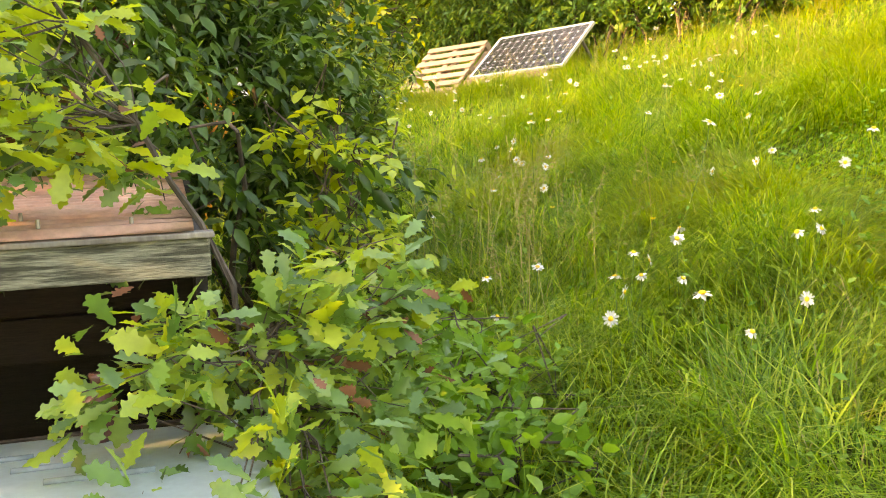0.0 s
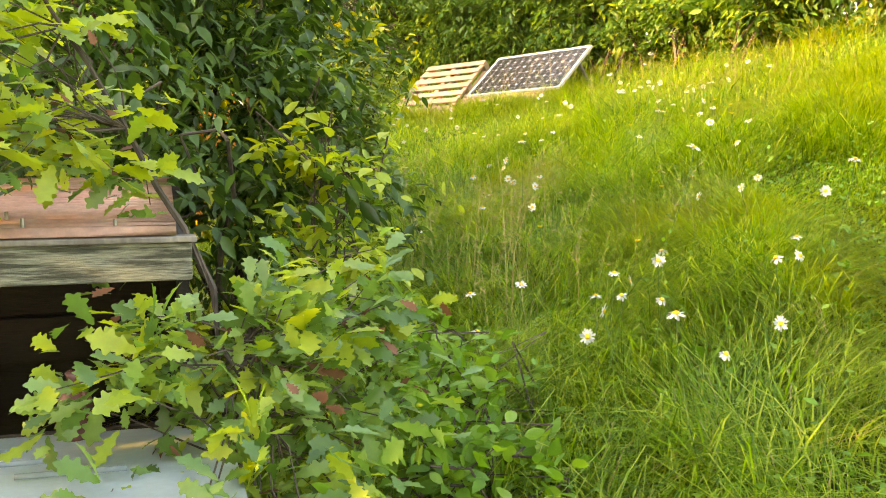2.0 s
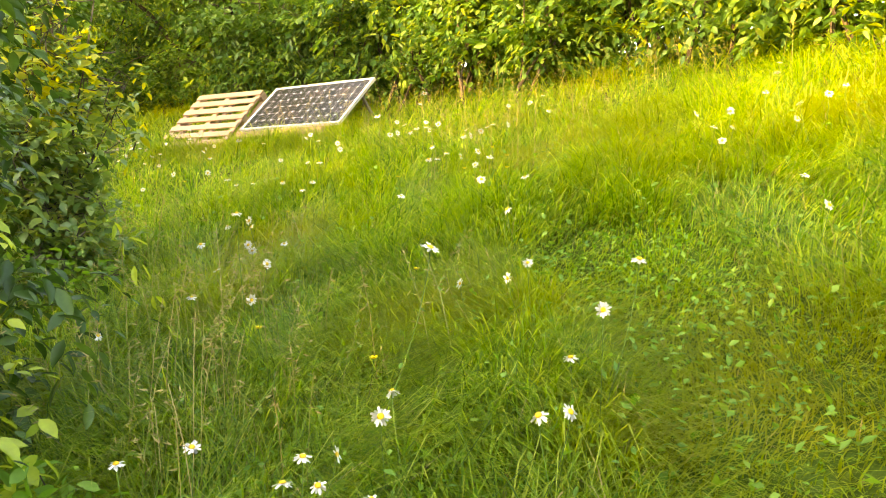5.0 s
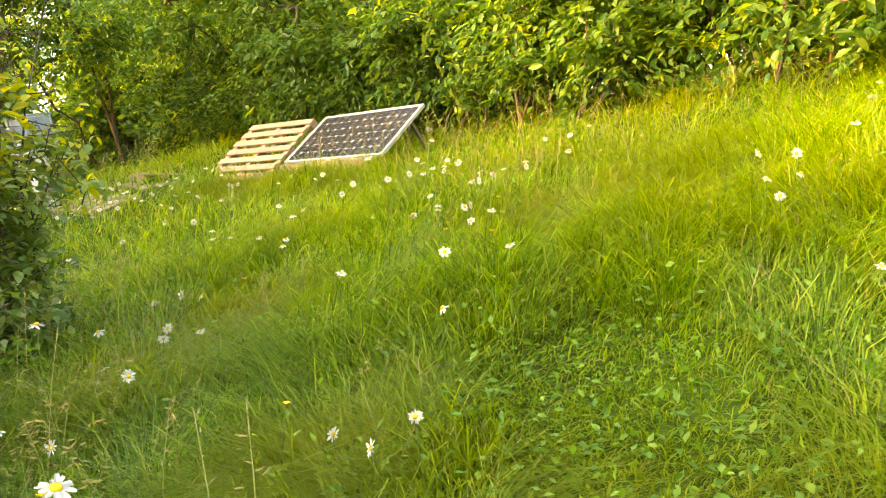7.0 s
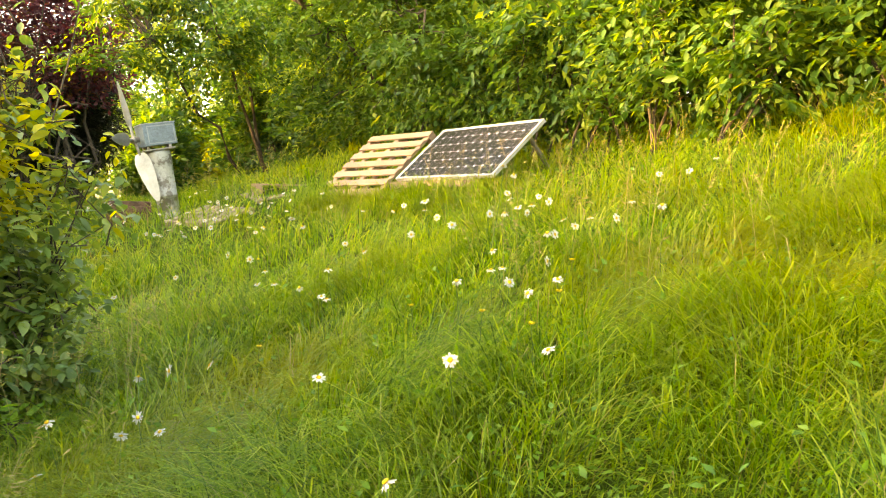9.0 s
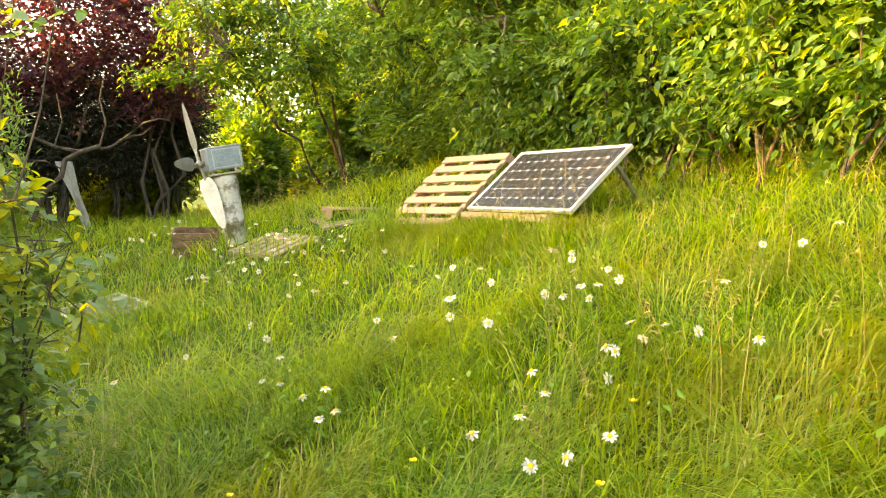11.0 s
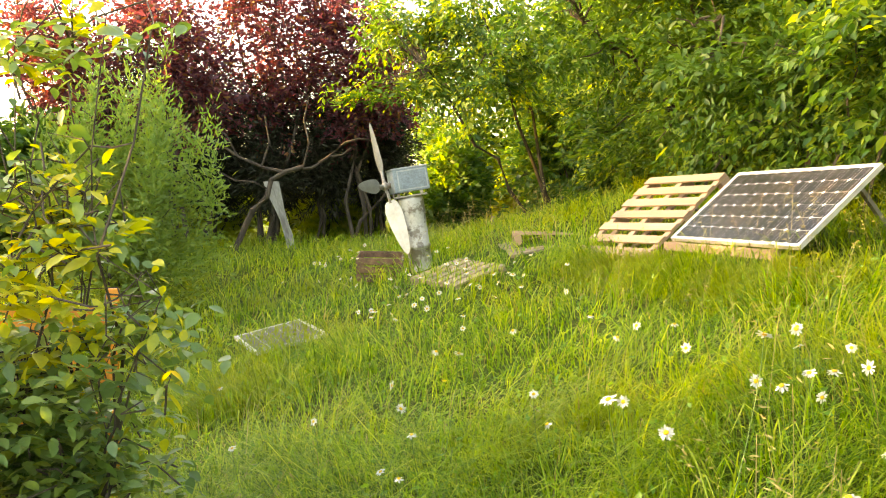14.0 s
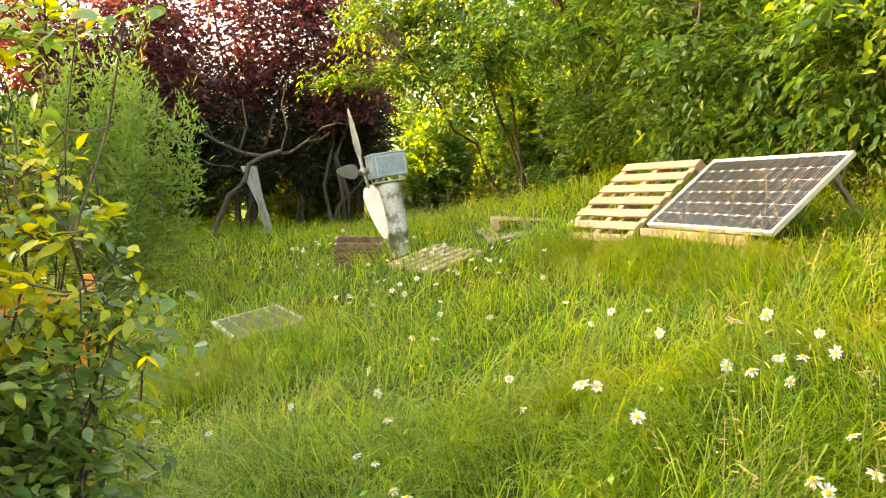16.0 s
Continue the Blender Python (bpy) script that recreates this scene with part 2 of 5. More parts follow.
def mesh_object(name, verts, faces_flat, loop_totals, material, parent=None, label=""):
    me = bpy.data.meshes.new(name)
    verts = np.asarray(verts, np.float32).reshape(-1, 3)
    me.vertices.add(len(verts))
    me.vertices.foreach_set("co", verts.ravel())
    me.loops.add(len(faces_flat))
    me.loops.foreach_set("vertex_index", np.asarray(faces_flat, np.int32))
    me.polygons.add(len(loop_totals))
    starts = np.concatenate(([0], np.cumsum(loop_totals)[:-1])).astype(np.int32)
    me.polygons.foreach_set("loop_start", starts)
    me.update(calc_edges=True)
    me.validate()
    me.materials.append(material)
    ob = new(name, me)
    if parent:
        ob.parent = parent
    if label:
        ob["label"] = label
    return ob


def stamped(name, P, side, ahead, up, size, template, faces, material, parent=None, label=""):
    """Many copies of one small shape joined into a mesh: template columns go along side, ahead and up."""
    T = np.asarray(template, float)
    V = P[:, None, :] + size[:, None, None] * (T[None, :, 0:1] * side[:, None, :] + T[None, :, 1:2] * ahead[:, None, :] + T[None, :, 2:3] * up[:, None, :])
    k = len(T)
    base = (np.arange(len(P)) * k)[:, None]
    order = np.concatenate([np.asarray(f) for f in faces])
    idx = (base + order[None, :]).ravel()
    tot = np.tile([len(f) for f in faces], len(P))
    return mesh_object(name, V, idx, tot, material, parent, label)


def unit(a):
    return a / np.maximum(np.linalg.norm(a, axis=-1, keepdims=True), 1e-9)


OVATE = [(0, 0, 0), (-0.22, 0.22, 0.05), (-0.27, 0.48, 0.06), (-0.16, 0.78, 0.02), (0, 1, -0.12), (0.16, 0.78, 0.02), (0.27, 0.48, 0.06), (0.22, 0.22, 0.05), (0, 0.35, -0.02), (0, 0.7, -0.04)]
OVATE_F = [(0, 8, 1), (1, 8, 2), (2, 8, 9, 3), (3, 9, 4), (0, 7, 8), (7, 6, 8), (8, 6, 5, 9), (9, 5, 4)]
SIMPLE = [(0, 0, 0), (-0.25, 0.45, 0.06), (0, 1, -0.08), (0.25, 0.45, 0.06)]
SIMPLE_F = [(0, 2, 1), (0, 3, 2)]
HEXA = [(0, 0, 0), (-0.19, 0.28, 0.05), (-0.22, 0.58, 0.05), (0, 1, -0.12), (0.22, 0.58, 0.05), (0.19, 0.28, 0.05)]
HEXA_F = [(0, 3, 2, 1), (0, 5, 4, 3)]
BROAD = [(1.1 * a, b, c) for a, b, c in OVATE]
SLIM = [(0.78 * a, b, c) for a, b, c in OVATE]
WILLOWY = [(0, 0, 0), (-0.15, 0.45, 0.03), (0, 1, -0.1), (0.15, 0.45, 0.03)]
NARROW = [(0, 0, 0), (-0.09, 0.4, 0.02), (0, 1, -0.1), (0.09, 0.4, 0.02)]


def oak_shape():
    """A leaf with rounded lobes, widest towards its tip."""
    T, F, n = [], [], 18
    for k in range(n):
        y = k / (n - 1)
        w = 0.33 * max(0.0, math.sin(math.pi * min(1.0, y * 0.97 + 0.03))) ** 0.8 * (0.45 + 0.75 * y) * (1 - 0.50 * (0.5 + 0.5 * math.cos(2 * math.pi * 4.4 * y + 0.4))) + 0.012
        if k == n - 1:
            w = 0.02
        z, lift = -0.16 * y * y, 0.16 * w
        f = 0.045 * (w > 0.16)
        T += [(-w, y + f, z + lift), (0, y, z), (w, y + f, z + lift)]
    for k in range(n - 1):
        a, b = 3 * k, 3 * k + 3
        F += [(a, a + 1, b + 1, b), (a + 1, a + 2, b + 2, b + 1)]
    return T, F


OAK, OAK_F = oak_shape()


def tube(bm, pts, r0, r1, seg=6):
    """A tapered limb through the points."""
    rings = []
    n = len(pts)
    for k, p in enumerate(pts):
        p = Vector(p)
        d = (Vector(pts[min(k + 1, n - 1)]) - Vector(pts[max(k - 1, 0)])).normalized()
        a = d.orthogonal().normalized()
        b = d.cross(a)
        r = r0 + (r1 - r0) * k / max(1, n - 1)
        rings.append([bm.verts.new(p + r * (math.cos(q) * a + math.sin(q) * b)) for q in (2 * math.pi * i / seg for i in range(seg))])
    for u, v in zip(rings, rings[1:]):
        best = min(range(seg), key=lambda s: (u[0].co - v[s].co).length)
        for i in range(seg):
            bm.faces.new((u[i], u[(i + 1) % seg], v[(i + 1 + best) % seg], v[(i + best) % seg]))
    bm.faces.new(rings[0][::-1])
    bm.faces.new(rings[-1])


def box(bm, x0, y0, z0, x1, y1, z1, m=None, bevel=0.0):
    r = bmesh.ops.create_cube(bm, size=1, matrix=Matrix.Translation(((x0 + x1) / 2, (y0 + y1) / 2, (z0 + z1) / 2)) @ Matrix.Diagonal((x1 - x0, y1 - y0, z1 - z0, 1)))
    vs = r["verts"]
    if bevel:
        es = list({e for v in vs for e in v.link_edges})
        out = bmesh.ops.bevel(bm, geom=es, offset=bevel, segments=2, affect="EDGES", profile=0.6)
        vs = list({v for f in out["faces"] for v in f.verts} | {v for v in vs if v.is_valid})
    if m is not None:
        bmesh.ops.transform(bm, matrix=m, verts=vs)
    return vs


def part(name, bm, material, parent, label="", smooth_faces=False):
    me = bpy.data.meshes.new(name)
    bmesh.ops.recalc_face_normals(bm, faces=bm.faces[:])
    if smooth_faces:
        for f in bm.faces:
            f.smooth = True
    bm.to_mesh(me)
    bm.free()
    me.materials.append(material)
    ob = new(name, me)
    if parent:
        ob.parent = parent
    if label:
        ob["label"] = label
    return ob


def thing(name, m, label, category, group="", kind=""):
    e = new(name)
    e.matrix_world = m
    return tagged(e, label, category, group, kind)


def wander(a, b, n, amount, sag=0.0):
    """A crooked line from a to b."""
    a, b = np.asarray(a, float), np.asarray(b, float)
    t = np.linspace(0, 1, n)[:, None]
    p = a + (b - a) * t + rng.normal(0, amount, (n, 3)) * np.sin(math.pi * np.clip(t, 0.0, 1)) ** 0.7
    p[:, 2] += sag * 4 * (t * (1 - t))[:, 0]
    return [tuple(q) for q in p]


def leaf_cloud(name, tips, outs, per, length, template, faces, material, parent, spread=0.25, flat=0.6, droop=0.15, label="", jitter=0.3):
    """Leaves set round twig tips: each points away along its twig, more or less level."""
    tips, outs = np.asarray(tips, float), unit(np.asarray(outs, float))
    n = len(tips) * per
    P = np.repeat(tips, per, 0)
    O = np.repeat(outs, per, 0)
    back = rng.uniform(-1, 0.35, (n, 1)) * spread
    d = unit(O * 0.6 + rng.normal(0, 0.65, (n, 3)) * [1, 1, 1 - flat * 0.7])
    d[:, 2] -= droop
    d = unit(d)
    P = P + O * back + d * 0.12 * spread + rng.normal(0, 0.10 * spread, (n, 3))
    upv = np.array([[0, 0, 1.0]]) * flat + rng.normal(0, 0.45, (n, 3))
    s = unit(np.cross(d, upv))
    u = np.cross(s, d)
    size = length * rng.uniform(1 - jitter, 1 + jitter, n)
    return stamped(name, P, s, d, u, size, template, faces, material, parent, label)


def spray_cloud(name, tips, outs, pairs, reach, length, template, faces, material, parent, droop=0.3, label=""):
    """Leafy sprays: each tip carries a drooping twig with leaves set in pairs along it and one at its end."""
    tips, outs = np.asarray(tips, float), np.asarray(outs, float)
    n = len(tips)
    D = unit(outs * [1, 1, 0.55] + rng.normal(0, 0.42, (n, 3)) - [0, 0, 0.5 * droop])
    S = unit(np.cross(D, np.array([[0, 0, 1.0]]) + rng.normal(0, 0.30, (n, 3))))
    L = reach * rng.uniform(0.6, 1.25, n)
    big = length * rng.uniform(0.7, 1.25, n)
    P, A, Z = [], [], []
    for j in range(pairs + 1):
        q = j / pairs
        at = tips + D * (L * (q - 0.7))[:, None]
        at[:, 2] -= droop * L * q * q
        for side in ((-1, 1) if j < pairs else (0,)):
            a = D * (0.55 + 0.5 * q if side else 1.0) + S * side * 0.85 + rng.normal(0, 0.22, (n, 3))
            a[:, 2] -= droop * rng.uniform(0.4, 1.6, n)
            P.append(at + rng.normal(0, 0.012, (n, 3)))
            A.append(unit(a))
            Z.append(big * rng.uniform(0.7, 1.2, n) * (0.78 + 0.3 * math.sin(math.pi * min(q + 0.2, 1.0))))
    P, A, Z = np.concatenate(P), np.concatenate(A), np.concatenate(Z)
    s = unit(np.cross(A, np.array([[0, 0, 1.0]]) + rng.normal(0, 0.35, P.shape)))
    return stamped(name, P, s, A, np.cross(s, A), Z, template, faces, material, parent, label)


def bough_tips(blobs, boughs, per, hollow=0.7, spread=0.22):
    """Twig tips gathered into boughs on the outside of a crown, with open gaps between them."""
    C, O = crown_tips(blobs, boughs, hollow)
    P, D = np.repeat(C, per, 0), np.repeat(O, per, 0)
    return P + rng.normal(0, spread, P.shape) * [1, 1, 0.5], unit(D + rng.normal(0, 0.3, P.shape))


def crown_tips(blobs, n, hollow=0.5):
    """Twig tips in a crown made of ellipsoids (x, y, z, rx, ry, rz), thicker towards the outside, with gaps."""
    B = np.asarray(blobs, float)
    vol = B[:, 3] * B[:, 4] * B[:, 5]
    pick = rng.choice(len(B), n, p=vol / vol.sum())
    d = unit(rng.normal(0, 1, (n, 3)))
    r = rng.uniform(hollow ** 2, 1.0, n) ** 0.5
    f = 1 + 0.28 * np.sin(5 * d[:, 0] + 3 * d[:, 2] + pick * 1.7) * np.sin(4 * d[:, 1] + pick)
    P = B[pick, :3] + d * (r * f)[:, None] * B[pick, 3:6]
    return P, unit(d * [1, 1, 0.8] + [0, 0, 0.25])


def tree(name, x, y, blobs, tips, per, leaf, material, label, category, stems=1, trunk_r=0.06, template=SIMPLE, faces=SIMPLE_F, spread=0.3, droop=0.15, flat=0.6, group="", limbs=14, bark=None, hollow=0.45, crown_name="crown", base_dx=0.15, extra=None, boughs=0, pairs=0, reach=0.4, bough_spread=0.22):
    """A woody plant: stems, limbs reaching into the crown, and a crown of single leaves."""
    z = g(x, y)
    t = thing(name, Matrix.Translation((x, y, z - 0.05)), label, category, group)
    blobs = [(bx - x, by - y, bz - z, rx, ry, rz) for bx, by, bz, rx, ry, rz in blobs]
    P, O = bough_tips(blobs, boughs, tips // boughs, hollow, bough_spread) if boughs else crown_tips(blobs, tips, hollow)
    keep = P[:, 2] > 0.04
    P, O = P[keep], O[keep]
    bm = bmesh.new()
    ends = []
    for s in range(stems):
        b = blobs[s % len(blobs)]
        foot = (rng.uniform(-base_dx, base_dx), rng.uniform(-base_dx, base_dx), -0.1)
        top = (b[0] + rng.uniform(-0.3, 0.3) * b[3], b[1] + rng.uniform(-0.3, 0.3) * b[4], b[2] + 0.45 * b[5])
        line = wander(foot, top, 7, 0.05 * abs(top[2]) * 0.6)
        tube(bm, line, trunk_r, trunk_r * 0.3)
        ends += line[2:]
    part("trunk", bm, bark or M_BARK, t)
    bm = bmesh.new()
    E = np.array(ends)
    for k in rng.choice(len(P), min(limbs, len(P)), replace=False):
        a = E[np.argmin(((E - P[k]) ** 2).sum(1) + rng.uniform(0, 0.3, len(E)))]
        tube(bm, wander(a, P[k], 5, 0.06, 0.05), trunk_r * 0.34, 0.004, 5)
    if limbs:
        tagged(part("twig_work", bm, bark or M_BARK, t), kind="stuff")
    else:
        bm.free()
    if pairs:
        spray_cloud(crown_name, P, O, pairs, reach, leaf, template, faces, material, t, droop)
    else:
        leaf_cloud(crown_name, P, O, per, leaf, template, faces, material, t, spread, flat, droop)
    if extra and pairs:
        m2, share, nm = extra
        k = rng.random(len(P)) < share
        tagged(spray_cloud(nm, P[k] + O[k] * 0.10, O[k], pairs, reach, leaf, template, faces, m2, t, droop), kind="stuff")
    elif extra:
        m2, share, nm = extra
        k = rng.random(len(P)) < share
        tagged(leaf_cloud(nm, P[k] + O[k] * 0.08, O[k], max(2, per // 2), leaf, template, faces, m2, t, spread, flat, droop), kind="stuff")
    return t

# ---- ground ----
def ground_sheet():
    xs = np.concatenate([np.linspace(-400, -16, 14)[:-1], np.linspace(-16, 14, 110), np.linspace(14, 400, 14)[1:]])
    ys = np.concatenate([np.linspace(-400, -13, 14)[:-1], np.linspace(-13, 9, 90), np.linspace(9, 400, 14)[1:]])
    X, Y = np.meshgrid(xs, ys, indexing="ij")
    V = np.stack([X, Y, G(X, Y)], -1).reshape(-1, 3)
    nx, ny = len(xs), len(ys)
    i, j = np.meshgrid(np.arange(nx - 1), np.arange(ny - 1), indexing="ij")
    a = (i * ny + j).ravel()
    F = np.stack([a, a + ny, a + ny + 1, a + 1], -1)
    ob = mesh_object("ground", V, F.ravel(), np.full(len(F), 4), M_GROUND)
    for p in ob.data.polygons:
        p.use_smooth = True
    return tagged(ob, "sloping meadow soil under long green grass", "ground", kind="structure")


ground_sheet()


# ---- hedge and trees ----
def hedge():
    rows = [(9.6, 0.5), (8.5, 0.7), (7.4, 1.0), (6.3, 1.3), (5.2, 1.6), (4.1, 1.9), (3.0, 2.2), (1.9, 2.4), (0.8, 2.5), (-0.4, 2.6), (-1.6, 2.8), (-2.9, 3.0), (-4.3, 3.0), (-5.8, 3.2), (-7.3, 3.6), (-8.8, 3.8), (-10.3, 3.9), (-11.8, 3.8)]
    for k, (x, y) in enumerate(rows):
        z = g(x, y)
        h = 3.4 + 0.5 * math.sin(2.1 * k) + (0.8 if x < 2 else 0)
        blobs = [(x, y + 0.2, z + 0.55 * h, 0.95, 0.95, 0.5 * h), (x - 0.3, y - 0.35, z + 0.30 * h, 0.75, 0.6, 0.30 * h), (x + 0.4, y - 0.2, z + 0.75 * h, 0.8, 0.8, 0.28 * h), (x, y - 0.25, z + 0.45, 0.75, 0.55, 0.5)]
        # The extra yellow-green sprays imitate sunlit ones by leaf colour.
        tree("hedge_shrub", x, y, blobs, 900, 9, 0.118, M_HEDGE, "dense green hedge shrub with broad pointed leaves along the meadow's edge", "shrub", stems=5, trunk_r=0.028, template=HEXA, faces=HEXA_F, droop=0.45, group="hedge along the top of the meadow", limbs=30, base_dx=0.5, hollow=0.5, boughs=90, pairs=4, reach=0.42, bough_spread=0.19, extra=(M_YOUNG_SUNLIT, 0.09, "young_sunlit_growth"))


hedge()


def hedge_foot():
    """Lower shrubs that lean out of the hedge behind the panel and the pallet."""
    for x, y, h in ((3.4, 1.15, 1.9), (2.4, 1.35, 2.1), (1.4, 1.5, 1.9), (0.3, 1.65, 2.2), (-0.9, 1.75, 1.8), (-2.1, 1.7, 1.5)):
        z = g(x, y)
        blobs = [(x, y, z + 0.5 * h, 0.65, 0.45, 0.48 * h), (x + 0.3, y + 0.3, z + 0.7 * h, 0.6, 0.5, 0.3 * h)]
        tree("hedge_shrub", x, y, blobs, 360, 9, 0.11, M_HEDGE, "lower green hedge shrub leaning out over the grass", "shrub", stems=4, trunk_r=0.018, template=HEXA, faces=HEXA_F, droop=0.5, group="hedge along the top of the meadow", limbs=16, base_dx=0.3, hollow=0.5, boughs=45, pairs=4, reach=0.36, bough_spread=0.16)


hedge_foot()


def wood_behind():
    for k in range(9):
        x, y = 9.0 - 2.1 * k, 3.6 + 0.12 * k + 0.3 * math.sin(k * 1.9)
        z = g(x, y)
        h = 5.2 + 0.5 * math.sin(1.7 * k)
        blobs = [(x, y, z + 0.5 * h, 1.35, 1.0, 0.5 * h), (x + 0.6, y - 0.2, z + 0.25 * h, 1.1, 0.9, 0.26 * h), (x - 0.5, y - 0.5, z + 0.14 * h, 1.3, 0.8, 0.16 * h)]
        # The dark shrub leaf puts shade into the gaps of the hedge in front.
        tree("woodland_tree", x, y, blobs, 950, 9, 0.17, M_SHRUB, "leafy tree behind the hedge, coloured dark as shade in its gaps", "tree", stems=3, trunk_r=0.06, spread=0.35, group="trees behind the hedge", limbs=10)


wood_behind()


def overhanging_tree():
    x, y = -3.4, 3.0
    z = g(x, y)
    blobs = [(-3.0, 1.7, 2.6, 1.3, 1.2, 0.9), (-4.3, 0.9, 2.5, 1.2, 1.0, 0.6), (-1.9, 1.6, 1.9, 1.0, 0.9, 0.8), (-5.6, 0.9, 2.9, 1.1, 0.9, 0.6), (-3.4, 1.3, 3.6, 1.6, 1.4, 0.9), (-0.9, 1.7, 1.4, 0.9, 0.7, 0.9), (-2.6, 2.1, 1.1, 1.0, 0.7, 0.6), (-4.0, 2.2, 1.3, 1.0, 0.8, 0.8), (-5.6, 2.6, 1.6, 1.0, 0.8, 1.1)]
    tree("broadleaf_tree", x, y, blobs, 2000, 9, 0.115, M_HEDGE, "broadleaf tree with long level branches hanging over the grass", "tree", stems=3, trunk_r=0.06, template=HEXA, faces=HEXA_F, droop=0.4, limbs=80, boughs=250, pairs=4, reach=0.42, bough_spread=0.2)
    blobs = [(-6.9, 1.2, 2.6, 1.0, 0.9, 0.7), (-6.2, 0.3, 2.35, 0.9, 0.8, 0.5), (-6.4, -0.6, 2.2, 0.8, 0.8, 0.36), (-6.5, -1.3, 2.05, 0.6, 0.7, 0.26), (-5.7, 0.4, 1.75, 0.7, 0.6, 0.25), (-6.9, 0.2, 3.3, 1.1, 1.1, 0.6), (-7.2, -0.9, 3.1, 0.9, 0.8, 0.4)]
    tree("broadleaf_tree", -7.6, 2.1, blobs, 1100, 9, 0.115, M_HEDGE, "slender broadleaf tree with a long bough over the grass", "tree", stems=3, trunk_r=0.05, template=HEXA, faces=HEXA_F, droop=0.4, limbs=70, boughs=140, pairs=4, reach=0.42, bough_spread=0.18, extra=(M_YOUNG_SUNLIT, 0.22, "young_sunlit_growth"))


overhanging_tree()


def far_trees():
    for x, y, h in ((-10.2, -4.4, 5.6), (-10.8, -2.6, 6.2), (-10.4, -1.0, 5.6), (-10.6, -6.3, 5.0)):
        z = g(x, y)
        blobs = [(x, y, z + 0.68 * h, 1.1, 1.1, 0.26 * h), (x + 0.2, y + 0.6, z + 0.56 * h, 0.9, 0.8, 0.16 * h), (x, y - 0.6, z + 0.8 * h, 0.8, 0.8, 0.18 * h), (x - 0.3, y, z + 0.45 * h, 1.0, 1.0, 0.15 * h)]
        tree("purple_plum_tree", x, y, blobs, 800, 9, 0.12, M_PURPLE, "plum tree with dark purple-red leaves against the sky", "tree", stems=4, trunk_r=0.05, spread=0.3, group="purple plum trees", limbs=50, base_dx=0.3, hollow=0.2, extra=(M_RUST, 0.25, "withered_foliage"))
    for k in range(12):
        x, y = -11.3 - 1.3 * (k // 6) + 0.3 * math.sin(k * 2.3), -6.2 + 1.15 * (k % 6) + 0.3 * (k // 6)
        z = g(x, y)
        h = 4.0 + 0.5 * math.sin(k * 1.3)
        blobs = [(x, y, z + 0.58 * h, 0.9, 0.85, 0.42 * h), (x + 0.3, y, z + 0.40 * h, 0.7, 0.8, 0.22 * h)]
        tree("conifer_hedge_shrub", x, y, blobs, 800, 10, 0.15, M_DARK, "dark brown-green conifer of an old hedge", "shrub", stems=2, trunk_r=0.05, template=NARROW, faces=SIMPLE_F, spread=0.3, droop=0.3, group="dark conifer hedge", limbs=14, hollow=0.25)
    for x, y, h, r, m, lab in ((-15.0, 2.2, 2.5, 0.95, M_HEDGE, "golden-yellow bush lit by the evening sun"), (-17.5, 4.8, 2.6, 1.7, M_YOUNG_SUNLIT, "low yellow-green bush under the distant trees"), (-9.4, -6.7, 2.3, 0.9, M_HEDGE, "green broadleaf tree beside the willow bush"), (-14, -0.8, 1.9, 1.4, M_YOUNG_SUNLIT, "low yellow-green bush behind the dark conifers"), (-14, -4.0, 1.5, 1.4, M_YOUNG_SUNLIT, "low yellow-green bush behind the dark conifers"), (-18, 3.0, 6.0, 2.4, M_HEDGE, "large green broadleaf tree in the distance"), (-16, 6.5, 7.5, 2.4, M_HEDGE, "large green broadleaf tree in the distance"), (-12.5, 5.6, 7.0, 2.2, M_HEDGE, "large green broadleaf tree in the distance"), (-9.0, 4.6, 6.0, 1.8, M_HEDGE, "large green broadleaf tree in the distance"), (-12.2, 4.0, 5.4, 1.4, M_HEDGE, "large green broadleaf tree in the distance")):
        z = g(x, y)
        blobs = [(x, y, z + 0.55 * h, r, r, 0.48 * h), (x + 0.4, y - 0.3, z + 0.3 * h, 0.9 * r, 0.9 * r, 0.32 * h)]
        tree("background_tree", x, y, blobs, 1150, 10, 0.19, m, lab, "tree", stems=2, trunk_r=0.06, spread=0.35, limbs=16, hollow=0.3)
    x, y = -4.4, -4.6
    z = g(x, y)
    blobs = [(x, y, z + 0.9, 0.9, 0.95, 0.9)]
    for k in range(13):
        a, q = k * 2.4, 0.25 + 0.05 * k
        h = 3.9 - 1.7 * q + 0.4 * math.sin(k * 3.1)
        blobs.append((x + q * math.cos(a), y + 1.25 * q * math.sin(a), z + 0.62 * h, 0.24, 0.24, 0.42 * h))
    tree("willow_bush", x, y, blobs, 1500, 12, 0.095, M_WILLOW, "tall light green bush with narrow willow-like leaves", "bush", stems=7, trunk_r=0.02, template=WILLOWY, faces=SIMPLE_F, spread=0.32, droop=-0.4, flat=0.15, limbs=60, hollow=0.1)
    # Unseen trees added to shade the meadow; heights set where sun gets through.
    for k in range(-2, 10):
        x, y = -11.0 + 2.2 * k, -11.2 + 0.4 * math.sin(k * 2.2)
        z = g(x, y)
        h = (3.8 if x < -9 else 7.2 if x < -4.2 else 4.7 if x < 1.5 else 2.8) + 0.3 * math.sin(k * 1.6) - z
        blobs = [(x, y, z + 0.55 * h, 1.4, 1.2, 0.45 * h), (x + 1.0, y + 0.3, z + 0.5 * h, 1.3, 1.0, 0.42 * h)]
